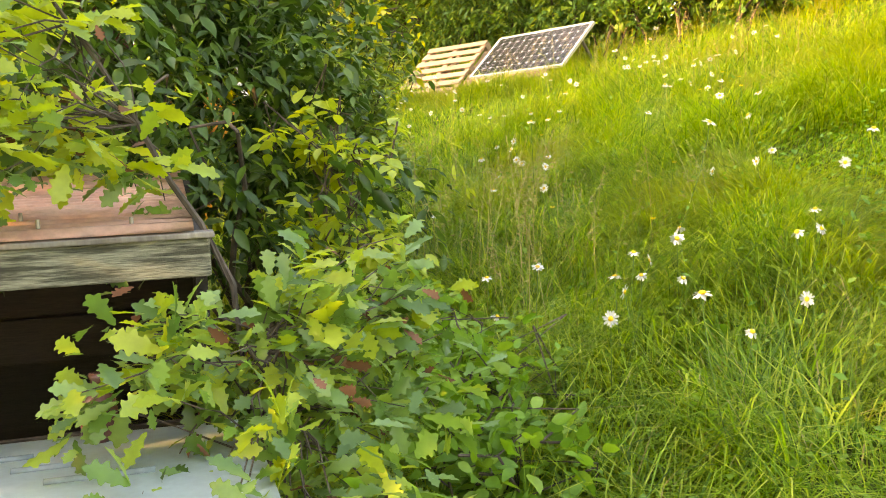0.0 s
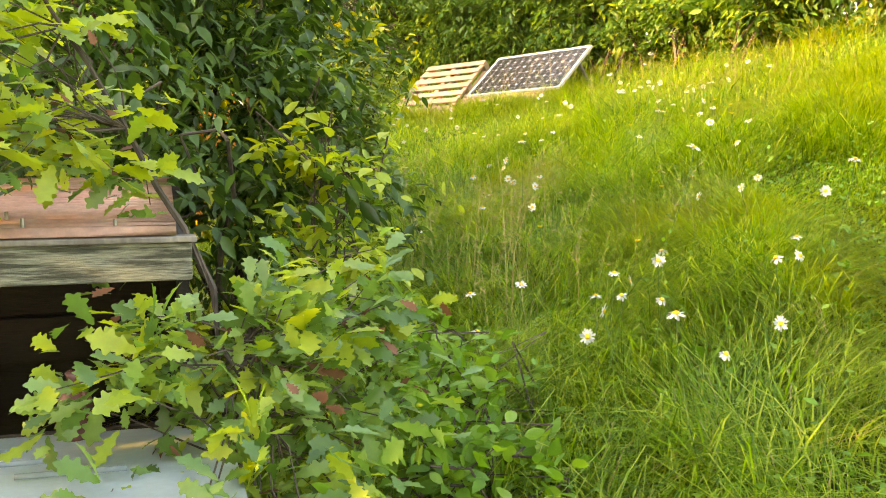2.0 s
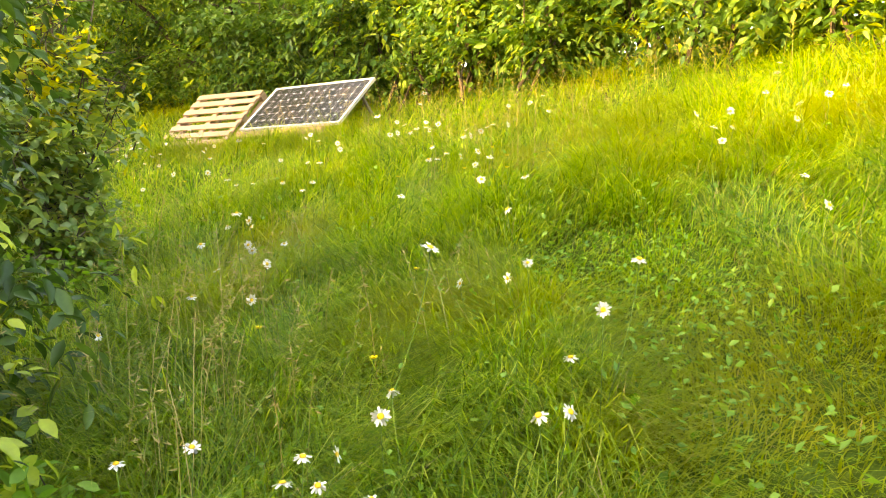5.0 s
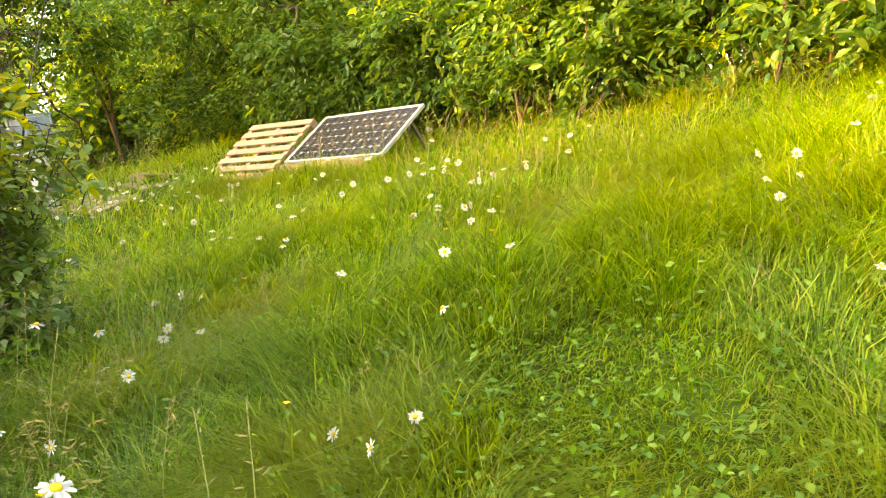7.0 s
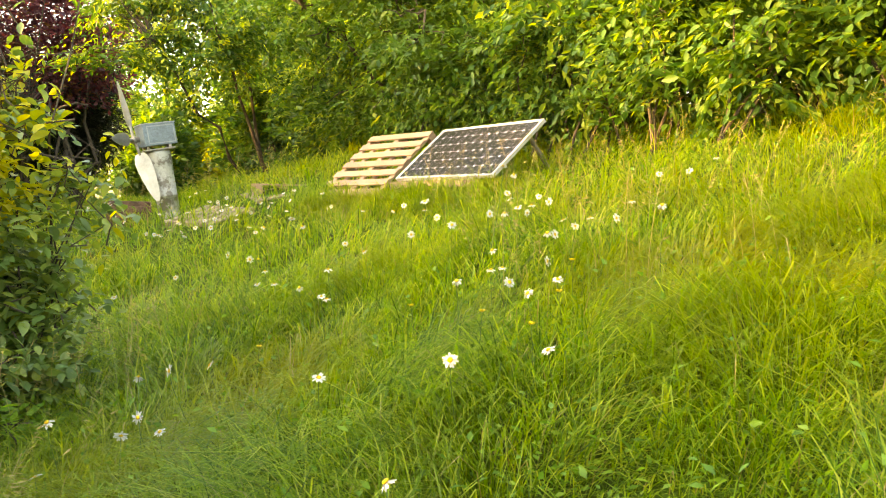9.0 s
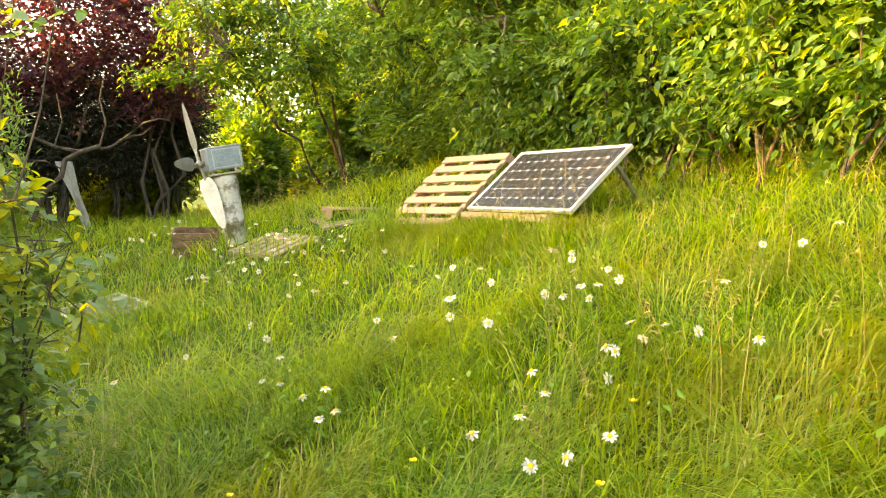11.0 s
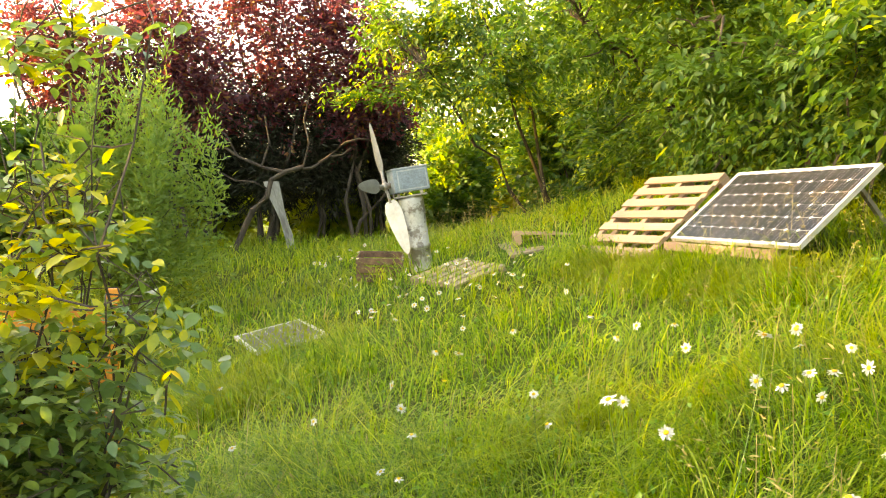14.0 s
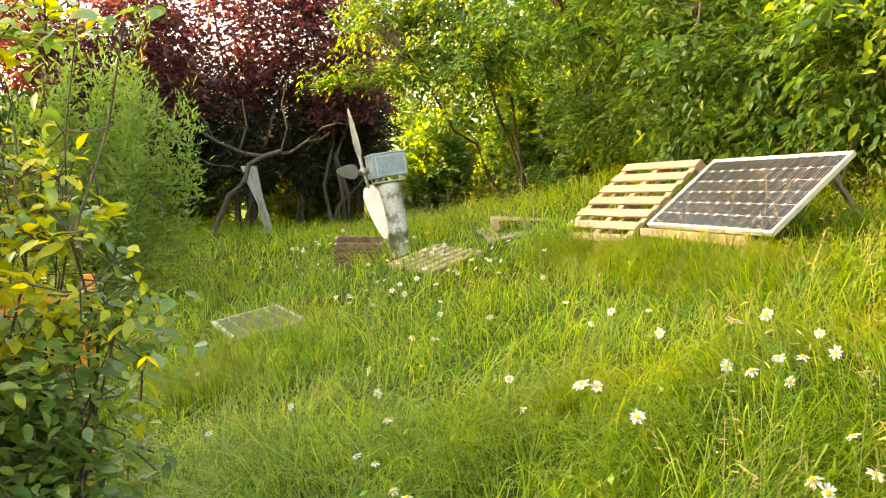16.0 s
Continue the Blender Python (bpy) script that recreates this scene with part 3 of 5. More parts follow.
        tree("unseen_shade_tree", x, y, blobs, 900 if x < -4.2 else 680 if x < 1.5 else 560, 8, 0.22, M_HEDGE, "broadleaf tree added below the meadow, out of view, to shade it", "tree", stems=2, trunk_r=0.08, spread=0.4, group="trees below the meadow", limbs=10)


far_trees()


# ---- near bushes ----
def near_bushes():
    x, y = 4.5, -5.75
    z = g(x, y)
    blobs = [(x, y, z + 1.2, 0.75, 0.65, 1.2), (x - 0.3, y + 0.1, z + 2.1, 0.8, 0.7, 0.9), (x + 0.25, y + 0.15, z + 0.8, 0.5, 0.40, 0.75), (x - 0.4, y - 0.7, z + 1.5, 0.8, 0.7, 1.2), (5.6, -6.35, -1.0, 0.35, 0.3, 0.35), (5.45, -6.65, -0.85, 0.4, 0.35, 0.3), (5.2, -6.9, -0.5, 0.5, 0.5, 0.5)]
    tree("dark_shrub", x, y, blobs, 1960, 9, 0.082, M_SHRUB, "tall dark green shrub with pointed leaves beside the shelter", "shrub", stems=6, trunk_r=0.022, template=SLIM, faces=OVATE_F, droop=0.55, limbs=50, hollow=0.45, boughs=245, pairs=4, reach=0.30, bough_spread=0.14, extra=(M_YOUNG_SUNLIT, 0.03, "young_sunlit_growth"))
    x, y = 5.49, -5.82
    z = g(x, y)
    blobs = [(x, y, z + 0.55, 0.28, 0.26, 0.35), (x - 0.08, y - 0.05, z + 0.95, 0.18, 0.16, 0.16), (x + 0.10, y + 0.02, z + 0.82, 0.22, 0.18, 0.16)]
    tree("young_hazel_shrub", x, y, blobs, 84, 9, 0.080, M_YOUNG_SUNLIT, "young yellow-green shrub in front of darker leaves", "shrub", stems=5, trunk_r=0.008, template=OVATE, faces=OVATE_F, droop=0.25, limbs=30, hollow=0.5, boughs=28, pairs=3, reach=0.24, bough_spread=0.06)
    x, y = 2.95, -4.05
    z = g(x, y)
    blobs = [(3.0, -4.02, -0.85, 0.46, 0.38, 0.5), (2.9, -4.15, -0.45, 0.45, 0.42, 0.35), (3.1, -4.15, -1.05, 0.40, 0.36, 0.4), (3.15, -3.72, -0.30, 0.14, 0.12, 0.22), (3.0, -3.75, -0.16, 0.13, 0.12, 0.16), (3.0, -4.02, 0.10, 0.25, 0.18, 0.18), (2.85, -4.15, 0.28, 0.25, 0.2, 0.16), (3.05, -3.78, 0.84, 0.16, 0.26, 0.07), (2.9, -4.05, 0.80, 0.2, 0.24, 0.10)]
    tree("broadleaf_bush", x, y, blobs, 1080, 9, 0.070, M_DOGWOOD, "broad-leaved green bush with shoots coloured yellow as sunlit", "bush", stems=8, trunk_r=0.010, template=BROAD, faces=OVATE_F, droop=0.3, limbs=70, hollow=0.3, boughs=300, pairs=3, reach=0.26, bough_spread=0.08)
    # Shoots that the sun would catch, with that light painted as golden leaves.
    blobs = [(3.0, -4.0, 0.15, 0.35, 0.25, 0.28), (2.95, -4.05, -0.15, 0.35, 0.25, 0.25), (3.2, -3.68, -0.18, 0.14, 0.10, 0.25), (3.05, -3.80, 0.84, 0.18, 0.26, 0.08), (2.9, -4.1, 0.72, 0.2, 0.24, 0.12)]
    tree("sunlit_shoots_bush", 2.8, -4.1, blobs, 66, 7, 0.075, M_SUNLIT_LEAF, "shoots of the broad-leaved bush, coloured golden for the sun on them", "bush", stems=5, trunk_r=0.007, template=OVATE, faces=OVATE_F, droop=0.1, limbs=50, hollow=0.2, boughs=33, pairs=3, reach=0.22, bough_spread=0.06)
    # Added shrub; its yellow leaf colour stands for sunlit foliage behind the shelter.
    x, y = 2.2, -7.5
    z = g(x, y)
    blobs = [(x, y, z + 1.6, 1.0, 0.9, 1.3), (x - 0.6, y + 0.7, z + 1.9, 0.9, 0.7, 1.2), (x + 0.5, y - 0.6, z + 1.8, 0.8, 0.7, 1.1)]
    tree("sunlit_toned_shrub", x, y, blobs, 700, 9, 0.10, M_SUNLIT_LEAF, "leafy shrub added behind the shelter, coloured yellow to look sunlit", "shrub", stems=5, trunk_r=0.02, template=HEXA, faces=HEXA_F, droop=0.3, limbs=40, hollow=0.5, boughs=100, pairs=4, reach=0.35, bough_spread=0.16)


near_bushes()


def oak_sapling():
    x, y = 6.74, -6.95
    z = g(x, y)
    t = thing("oak_sapling", Matrix.Translation((x, y, z)), "young oak with lobed light green leaves beside the shelter", "tree")
    o = np.array([x, y, z])
    bm = bmesh.new()
    tube(bm, wander((0, 0, -0.1), np.array([6.60, -6.80, -1.25]) - o, 6, 0.012), 0.011, 0.006)
    part("trunk", bm, M_BARK, t)
    bm = bmesh.new()
    tube(bm, [tuple(np.array(p) - o) for p in ((6.62, -6.86, -2.2), (6.56, -6.84, -1.6), (6.47, -6.82, -1.25), (6.40, -6.85, -1.12), (6.33, -6.88, -1.03), (6.27, -6.92, -0.90), (6.22, -6.98, -0.76), (6.17, -7.04, -0.64), (6.12, -7.1, -0.5))], 0.010, 0.004)
    part("trunk", bm, M_BARK, t)
    blobs = np.array([(6.62, -6.83, -1.36, 0.24, 0.26, 0.17), (6.58, -6.58, -1.30, 0.20, 0.20, 0.13), (6.66, -7.10, -1.35, 0.16, 0.20, 0.11), (6.86, -6.96, -1.58, 0.26, 0.28, 0.2), (6.88, -7.1, -1.66, 0.15, 0.2, 0.15), (6.55, -6.42, -1.33, 0.16, 0.16, 0.12), (6.66, -6.66, -1.50, 0.22, 0.24, 0.14), (6.27, -7.28, -0.93, 0.20, 0.24, 0.12), (6.25, -7.08, -0.88, 0.18, 0.20, 0.12), (6.33, -6.97, -0.99, 0.14, 0.16, 0.10), (6.2, -7.40, -0.76, 0.2, 0.25, 0.14), (6.1, -7.15, -0.62, 0.2, 0.25, 0.15), (6.32, -7.40, -1.0, 0.15, 0.2, 0.08)])
    blobs[:, :3] -= o
    P, O = crown_tips(blobs, 520, 0.45)
    bm = bmesh.new()
    for k in range(0, len(P), 5):
        a = (np.array([6.27, -6.92, -0.90]) if k % 4 else np.array([6.19, -7.02, -0.68])) - o if P[k][2] + z > -1.08 else np.array([6.64, -6.84, -1.62 + 0.3 * rng.random()]) - o
        tube(bm, wander(a, P[k], 5, 0.015, 0.02), 0.0028, 0.0012, 5)
    tagged(part("twig_work", bm, M_BARK, t), kind="stuff")
    # Upper leaves mostly take the yellower tone: sunlight on them put into the colour.
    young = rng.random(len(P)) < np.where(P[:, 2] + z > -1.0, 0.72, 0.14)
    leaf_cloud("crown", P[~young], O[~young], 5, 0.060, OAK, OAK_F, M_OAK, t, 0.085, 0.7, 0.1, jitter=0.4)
    tagged(leaf_cloud("young_sunlit_growth", P[young], O[young], 5, 0.068, OAK, OAK_F, M_YOUNG_SUNLIT, t, 0.085, 0.7, 0.1, jitter=0.4), kind="stuff")
    k = rng.random(len(P)) < 0.12
    tagged(leaf_cloud("dead_foliage", P[k], O[k], 2, 0.045, OAK, OAK_F, M_BROWN, t, 0.12, 0.2, 0.6), kind="stuff")
    for bx, by, n, m, lab in ((6.75, -6.25, 130, M_WEED, "low green bramble growing out of the grass"), (6.45, -5.95, 90, M_WEED, "low green bramble growing out of the grass"), (7.0, -6.75, 80, M_WEED, "low green bramble growing out of the grass"), (5.75, -5.75, 110, M_WEED, "low green bramble growing out of the grass"), (3.5, -4.2, 110, M_WEED, "low green bramble growing out of the grass")):
        bz = g(bx, by)
        tree("bramble", bx, by, [(bx, by, bz + 0.22, 0.30, 0.28, 0.22), (bx - 0.15, by - 0.1, bz + 0.32, 0.22, 0.2, 0.18)], n, 6, 0.052, m, lab, "bramble", stems=4, trunk_r=0.004, template=OVATE, faces=OVATE_F, spread=0.12, limbs=16, group="brambles under the bushes")


oak_sapling()


# ---- shelter ----
def shelter():
    ang = math.degrees(math.atan2(0.53, 0.23))
    t = thing("low_shelter", pose(6.47, -6.9, -1.13, 0, 0, ang), "low wooden shelter with a faded red corrugated roof", "shed")
    bm = bmesh.new()
    box(bm, -2.2, -0.01, -0.092, 0.03, 0.035, -0.012, bevel=0.005)
    part("fascia_beam", bm, M_BEAM, t, "weathered grey-green fascia beam")
    bm = bmesh.new()
    box(bm, -2.2, -0.02, -0.012, 0.04, 0.05, 0.0, bevel=0.003)
    part("edge_strip", bm, M_DEADWOOD, t, "split grey edge strip")
    for k, (x0, x1, m) in enumerate(((-0.66, 0.0, M_ROOF), (-1.35, -0.62, M_ROOF_PALE), (-2.2, -1.31, M_ROOF))):
        bm = bmesh.new()
        n = 130
        cols = []
        for x in np.linspace(x0, x1, 5):
            cols.append([bm.verts.new((x, -0.012 + 1.4 * i / n + 0.01 * (k == 1), 0.009 * math.sin(1.4 * i / n * 2 * math.pi / 0.066 - 1.2) + 0.005 * (k % 2) + 0.012 + 0.10 * i / n)) for i in range(n + 1)])
        for a, b in zip(cols, cols[1:]):
            for i in range(n):
                bm.faces.new((a[i], b[i], b[i + 1], a[i + 1]))
        bmesh.ops.solidify(bm, geom=bm.faces[:], thickness=0.004)
        part("roof_sheet", bm, m, t, smooth_faces=True)
    for x, y in ((-0.12, 0.03), (-0.30, 0.07), (-0.55, 0.03), (-0.60, 0.10), (-0.74, 0.09), (-0.83, 0.03), (-0.90, 0.10), (-1.02, 0.16), (-0.35, 0.20), (-0.95, 0.24)):
        bm = bmesh.new()
        tube(bm, [(x, y, 0.01), (x, y, 0.034 + 0.07 * y)], 0.005, 0.004, 8)
        part("roof_screw", bm, M_STEEL, t)
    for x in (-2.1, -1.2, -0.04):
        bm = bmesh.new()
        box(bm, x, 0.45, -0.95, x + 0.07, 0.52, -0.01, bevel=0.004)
        part("post", bm, M_SHADED_BOARD, t)
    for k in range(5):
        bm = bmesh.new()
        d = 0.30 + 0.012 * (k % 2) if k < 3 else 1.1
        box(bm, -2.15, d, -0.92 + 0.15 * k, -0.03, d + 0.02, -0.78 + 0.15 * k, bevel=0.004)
        part("board", bm, M_OLD_BOARD if k < 3 else M_SHADED_BOARD, t)
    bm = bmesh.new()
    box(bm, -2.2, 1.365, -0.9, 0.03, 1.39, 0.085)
    part("back_wall", bm, M_SHADED_BOARD, t)
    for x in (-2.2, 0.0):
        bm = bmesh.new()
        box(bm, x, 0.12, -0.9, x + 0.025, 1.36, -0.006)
        part("side_wall", bm, M_SHADED_BOARD, t)


shelter()


# ---- solar panels ----
def solar_panel(m, w, h, cols, rows, label, cells_mat, support=True):
    t = thing("solar_panel", m, label, "solar panel")
    d = 0.035
    f = 0.018
    for name, x0, y0, x1, y1 in (("frame_rail", 0, 0, w, f), ("frame_rail", 0, h - f, w, h), ("frame_rail", 0, f, f, h - f), ("frame_rail", w - f, f, w, h - f)):
        bm = bmesh.new()
        box(bm, x0, y0, -d, x1, y1, 0.0, bevel=0.002)
        part(name, bm, M_ALU, t)
    bm = bmesh.new()
    box(bm, f, f, -0.012, w - f, h - f, -0.006)
    part("backsheet", bm, M_SHEET, t, "white sheet behind the cells")
    cw, ch = (w - 2 * f - 0.03) / cols, (h - 2 * f - 0.02) / rows
    s = min(cw, ch) * 0.975
    c = s * 0.11
    bm = bmesh.new()
    hx = s / 2
    ring = [(hx - c, -hx), (hx, -hx + c), (hx, hx - c), (hx - c, hx), (-hx + c, hx), (-hx, hx - c), (-hx, -hx + c), (-hx + c, -hx)]
    lo = [bm.verts.new((a, b, 0)) for a, b in ring]
    hi = [bm.verts.new((a, b, 0.0012)) for a, b in ring]
    bm.faces.new(hi)
    for i in range(8):
        bm.faces.new((lo[i], lo[(i + 1) % 8], hi[(i + 1) % 8], hi[i]))
    me = bpy.data.meshes.new("cell")
    bm.to_mesh(me)
    bm.free()
    me.materials.append(cells_mat)
    for i in range(cols):
        for j in range(rows):
            o = new("cell", me)
            o.parent = t
            o.location = (f + 0.015 + cw * (i + 0.5), f + 0.01 + ch * (j + 0.5), -0.0058)
    for i in range(cols):
        for q in (-0.25, 0.25):
            bm = bmesh.new()
            x = f + 0.015 + cw * (i + 0.5 + q)
            box(bm, x - 0.0004, f + 0.012, -0.0045, x + 0.0004, h - f - 0.012, -0.0040)
            part("busbar", bm, M_BUS, t)
    if support:
        for x in (0.25, w - 0.3):
            bm = bmesh.new()
            box(bm, x, h - 0.14, -0.075, x + 0.05, h - 0.09, -0.036)
            part("clamp_rail", bm, M_PALLET, t)
    return t


PAN = pose(0, 0, 0, 42, 0, 0)
solar_panel(PAN, 1.58, 0.808, 12, 6, "solar panel with dark square cells leaning in the grass", M_CELL)


# ---- pallets ----
def pallet(m, label, w, h, boards, material, group, gap_share=0.42, thick=0.018):
    """A pallet lying in its own plane: boards along x, runners along y, deck facing up."""
    t = thing("pallet", m, label, "pallet", group)
    pitch = h / (boards - 1 + (1 - gap_share))
    bw = pitch * (1 - gap_share)
    for k in range(boards):
        bm = bmesh.new()
        box(bm, rng.uniform(-0.012, 0.006), k * pitch, 0.0, w + rng.uniform(-0.006, 0.012), k * pitch + bw * rng.uniform(0.94, 1.02), thick * rng.uniform(0.9, 1.1), bevel=0.002)
        part("deck_board", bm, material, t)
    for x in (0.0, w / 2 - 0.035, w - 0.07):
        bm = bmesh.new()
        box(bm, x, 0.0, -0.022, x + 0.07, h, -0.001, bevel=0.002)
        part("runner", bm, material, t)
        for y in (0.0, h / 2 - 0.05, h - 0.1):
            bm = bmesh.new()
            box(bm, x, y, -0.10, x + 0.075, y + 0.1, -0.023, bevel=0.003)
            part("block", bm, material, t)
        bm = bmesh.new()
        box(bm, x, 0.0, -0.122, x + 0.07, h, -0.101, bevel=0.002)
        part("bottom_board", bm, material, t)
    return t


def along(p0, px, py):
    """A pose with its origin at p0, x towards px, and the plane holding py."""
    o = Vector(p0)
    x = (Vector(px) - o).normalized()
    z = x.cross(Vector(py) - o).normalized()
    y = z.cross(x)
    m = Matrix((x, y, z)).transposed().to_4x4()
    return Matrix.Translation(o) @ m


TL, TR, BL = Vector((-1.595, 0.473, 0.511)), Vector((-0.572, 0.645, 0.526)), Vector((-1.212, -0.28, -0.192))
pallet(along(BL, BL + (TR - TL), TL), "pale new pine pallet leaning steeply in the grass", (TR - TL).length, (TL - BL).length, 7, M_PALLET, "pallets on the meadow", 0.40)


# ---- things on the meadow ----
solar_panel(along((-1.32, -3.225, g(-1.32, -3.225) + 0.09), (-1.45, -2.57, g(-1.45, -2.57) + 0.05), (-2.18, -3.39, g(-2.18, -3.39) + 0.10)), 0.67, 0.88, 5, 7, "dusty solar panel lying flat in the long grass", M_CELL_DUSTY, False)

pallet(along((-1.43, -1.40, -0.53), (-1.60, -0.88, -0.35), (-2.20, -1.60, -0.50)), "greyed wooden pallet lying flat in the grass", 0.60, 0.84, 6, M_PALLET_OLD, "pallets on the meadow", 0.28)
pallet(along((-1.93, -0.69, -0.27), (-1.85, -0.22, -0.17), (-2.65, -0.92, -0.26)), "weathered pallet lying half sunk in the grass", 0.52, 0.74, 6, M_PALLET_OLD, "pallets on the meadow", 0.28)
pallet(along((-2.33, -0.52, -0.055), (-2.15, 0.11, -0.05), (-2.81, -0.385, -0.045)), "pale pallet lying on an old one, showing its blocks", 0.68, 0.55, 4, M_PALLET, "pallets on the meadow", 0.3)
pallet(along((0.12, -0.52, -0.50), (1.15, -0.45, -0.47), (0.1, 0.35, -0.25)), "old pallet in the grass under the leaning solar panel", 1.05, 0.9, 6, M_PALLET_OLD, "pallets on the meadow", 0.35)


def prop_bar(p0, p1, label):
    t = thing("prop_bar", Matrix.Translation(p0), label, "wooden prop")
    bm = bmesh.new()
    tube(bm, [(0, 0, 0), tuple(Vector(p1) - Vector(p0))], 0.022, 0.022, 4)
    part("bar", bm, M_DEADWOOD, t)


def support_beam():
    t = thing("support_beam", Matrix.Translation((0.0, -0.02, -0.10)), "pale wooden beam under the solar panel's lower edge", "wooden beam")
    bm = bmesh.new()
    box(bm, -0.05, -0.01, 0.0, 1.35, 0.07, 0.065, bevel=0.004)
    part("beam", bm, M_PALLET, t)
    for x in (0.15, 0.65, 1.15):
        bm = bmesh.new()
        box(bm, x, 0.03, -0.30, x + 0.06, 0.07, -0.001, bevel=0.004)
        part("block", bm, M_OLD_BOARD, t)


support_beam()
prop_bar((0.35, 1.0, g(0.35, 1.0) - 0.05), (0.35, 0.60, 0.475), "wooden bar propping up the solar panel")
prop_bar((1.30, 1.0, g(1.3, 1.0) - 0.05), (1.30, 0.60, 0.475), "wooden bar propping up the solar panel")
prop_bar((-1.05, 1.05, g(-1.05, 1.05) - 0.05), (-1.05, 0.66, 0.40), "wooden bar propping up the pallet")


def blade_mesh(root, tip, face, width, arm):
    """A flat paddle blade from root to tip with its broad side along face; arm: bare share at the root."""
    r, t, f = Vector(root), Vector(tip), Vector(face)
    d = t - r
    side = (f - f.project(d)).normalized()
    nrm = d.cross(side).normalized() * 0.009
    bm = bmesh.new()
    prof = [(0.0, 0.5), (0.05, 0.75), (0.16, 0.98), (0.30, 1.0), (0.5, 0.9), (0.7, 0.72), (0.88, 0.48), (0.97, 0.28), (1.0, 0.12)]
    rings = []
    for s, w in prof:
        c = r + d * (arm + (1 - arm) * s)
        tw = nrm * (1 - 0.6 * s)
        rings.append([bm.verts.new(c + side * width * 0.5 * w), bm.verts.new(c + tw), bm.verts.new(c - side * width * 0.5 * w), bm.verts.new(c - tw)])
    for a, b in zip(rings, rings[1:]):
        for i in range(4):
            bm.faces.new((a[i], a[(i + 1) % 4], b[(i + 1) % 4], b[i]))
    bm.faces.new(rings[0])
    bm.faces.new(rings[-1])
    return bm


def wind_generator():
    t = thing("wind_generator", Matrix.Translation((-2.82, -1.40, -0.49)), "old leaning wind generator with a peeling white column and three blades", "wind turbine")
    t.matrix_world = Matrix.Translation((-2.82, -1.40, -0.49)) @ pose(0, 0, 0, 0, 0, 78.5) @ pose(0, 0, 0, 0, -10.5, 0)
    bm = bmesh.new()
    prof = [(-0.15, 0.125), (0.0, 0.125), (0.27, 0.128), (0.275, 0.136), (0.30, 0.136), (0.305, 0.130), (0.62, 0.135), (0.66, 0.142), (0.80, 0.142), (0.83, 0.13)]
    seg = 20
    rings = [[bm.verts.new((r * math.cos(2 * math.pi * i / seg), r * math.sin(2 * math.pi * i / seg), z)) for i in range(seg)] for z, r in prof]
    for a, b in zip(rings, rings[1:]):
        for i in range(seg):
            bm.faces.new((a[i], a[(i + 1) % seg], b[(i + 1) % seg], b[i]))
    bm.faces.new(rings[-1])
    part("column", bm, M_PAINT, t, "peeling white column with rusty patches", True)
    bm = bmesh.new()
    box(bm, -0.17, -0.15, 0.832, 0.19, 0.15, 0.850, bevel=0.004)
    part("base_plate", bm, M_STEEL, t)
    for x in (-0.13, 0.12):
        bm = bmesh.new()
        box(bm, x, -0.13, 0.851, x + 0.03, 0.13, 0.888, bevel=0.004)
        part("mounting_rail", bm, M_STEEL, t)
    hb = pose(0.01, 0, 0.889, 0, 0, 14)
    bm = bmesh.new()
    box(bm, -0.195, -0.14, 0.0, 0.195, 0.14, 0.25, hb, bevel=0.008)
    part("housing", bm, M_ZINC, t, "blue-grey metal housing")
    bm = bmesh.new()
    box(bm, -0.203, -0.148, 0.2505, 0.203, 0.148, 0.264, hb, bevel=0.004)
    part("lid", bm, M_ZINC_PALE, t, "pale metal lid")
    for x0, z0, x1, z1 in ((-0.15, 0.02, -0.135, 0.235), (0.165, 0.02, 0.18, 0.235), (-0.134, 0.22, 0.164, 0.235), (-0.134, 0.02, 0.164, 0.034)):
        bm = bmesh.new()
        box(bm, x0, -0.1435, z0, x1, -0.141, z1, hb)
        part("panel_rim", bm, M_ZINC_PALE, t)
    bm = bmesh.new()
    box(bm, 0.196, -0.05, 0.05, 0.226, 0.03, 0.10, hb, bevel=0.006)
    part("cable_gland", bm, M_STEEL, t)
    hub = Vector((-0.245, -0.03, 0.985))
    bm = bmesh.new()
    tube(bm, [(-0.19, -0.01, 0.99), tuple(hub), tuple(hub + Vector((-0.05, -0.012, 0)))], 0.035, 0.03, 12)
    part("shaft", bm, M_STEEL, t)
    bm = bmesh.new()
    bmesh.ops.create_uvsphere(bm, u_segments=16, v_segments=10, radius=0.047, matrix=Matrix.Translation(hub) @ Matrix.Diagonal((0.9, 1, 1, 1)))
    part("hub", bm, M_STEEL, t, "steel rotor hub", True)
    # White holds the light on the lowered blade, dark grey the others' shade.
    tips = ((Vector((-0.30, 0.10, 1.70)), Vector((0.75, -0.45, 0.0)), 0.082, M_SHADED_BLADE, "grey upright blade"), (Vector((-0.51, -0.42, 1.02)), Vector((0.2, 0.2, 1)), 0.155, M_SHADED_BLADE, "grey blade"), (Vector((-0.12, -0.20, 0.24)), Vector((0.95, -0.3, 0)), 0.19, M_LIT_BLADE, "lowered blade, coloured white for the light on it"))
    for tip, face, w, m, lab in tips:
        d = tip - hub
        b = part("blade", blade_mesh(hub, tip, face, w, 0.22), m, t, lab)
        bm = bmesh.new()
        tube(bm, [tuple(hub), tuple(hub + d * 0.25)], 0.020, 0.016, 8)
        part("blade_arm", bm, M_STEEL, b)
    for dx in (-0.02, 0.03):
        bm = bmesh.new()
        tube(bm, [(-0.21 + dx, -0.03, 0.97), (-0.19 + dx, -0.05, 0.80)], 0.008, 0.008, 6)
        part("bracket", bm, M_STEEL, t)


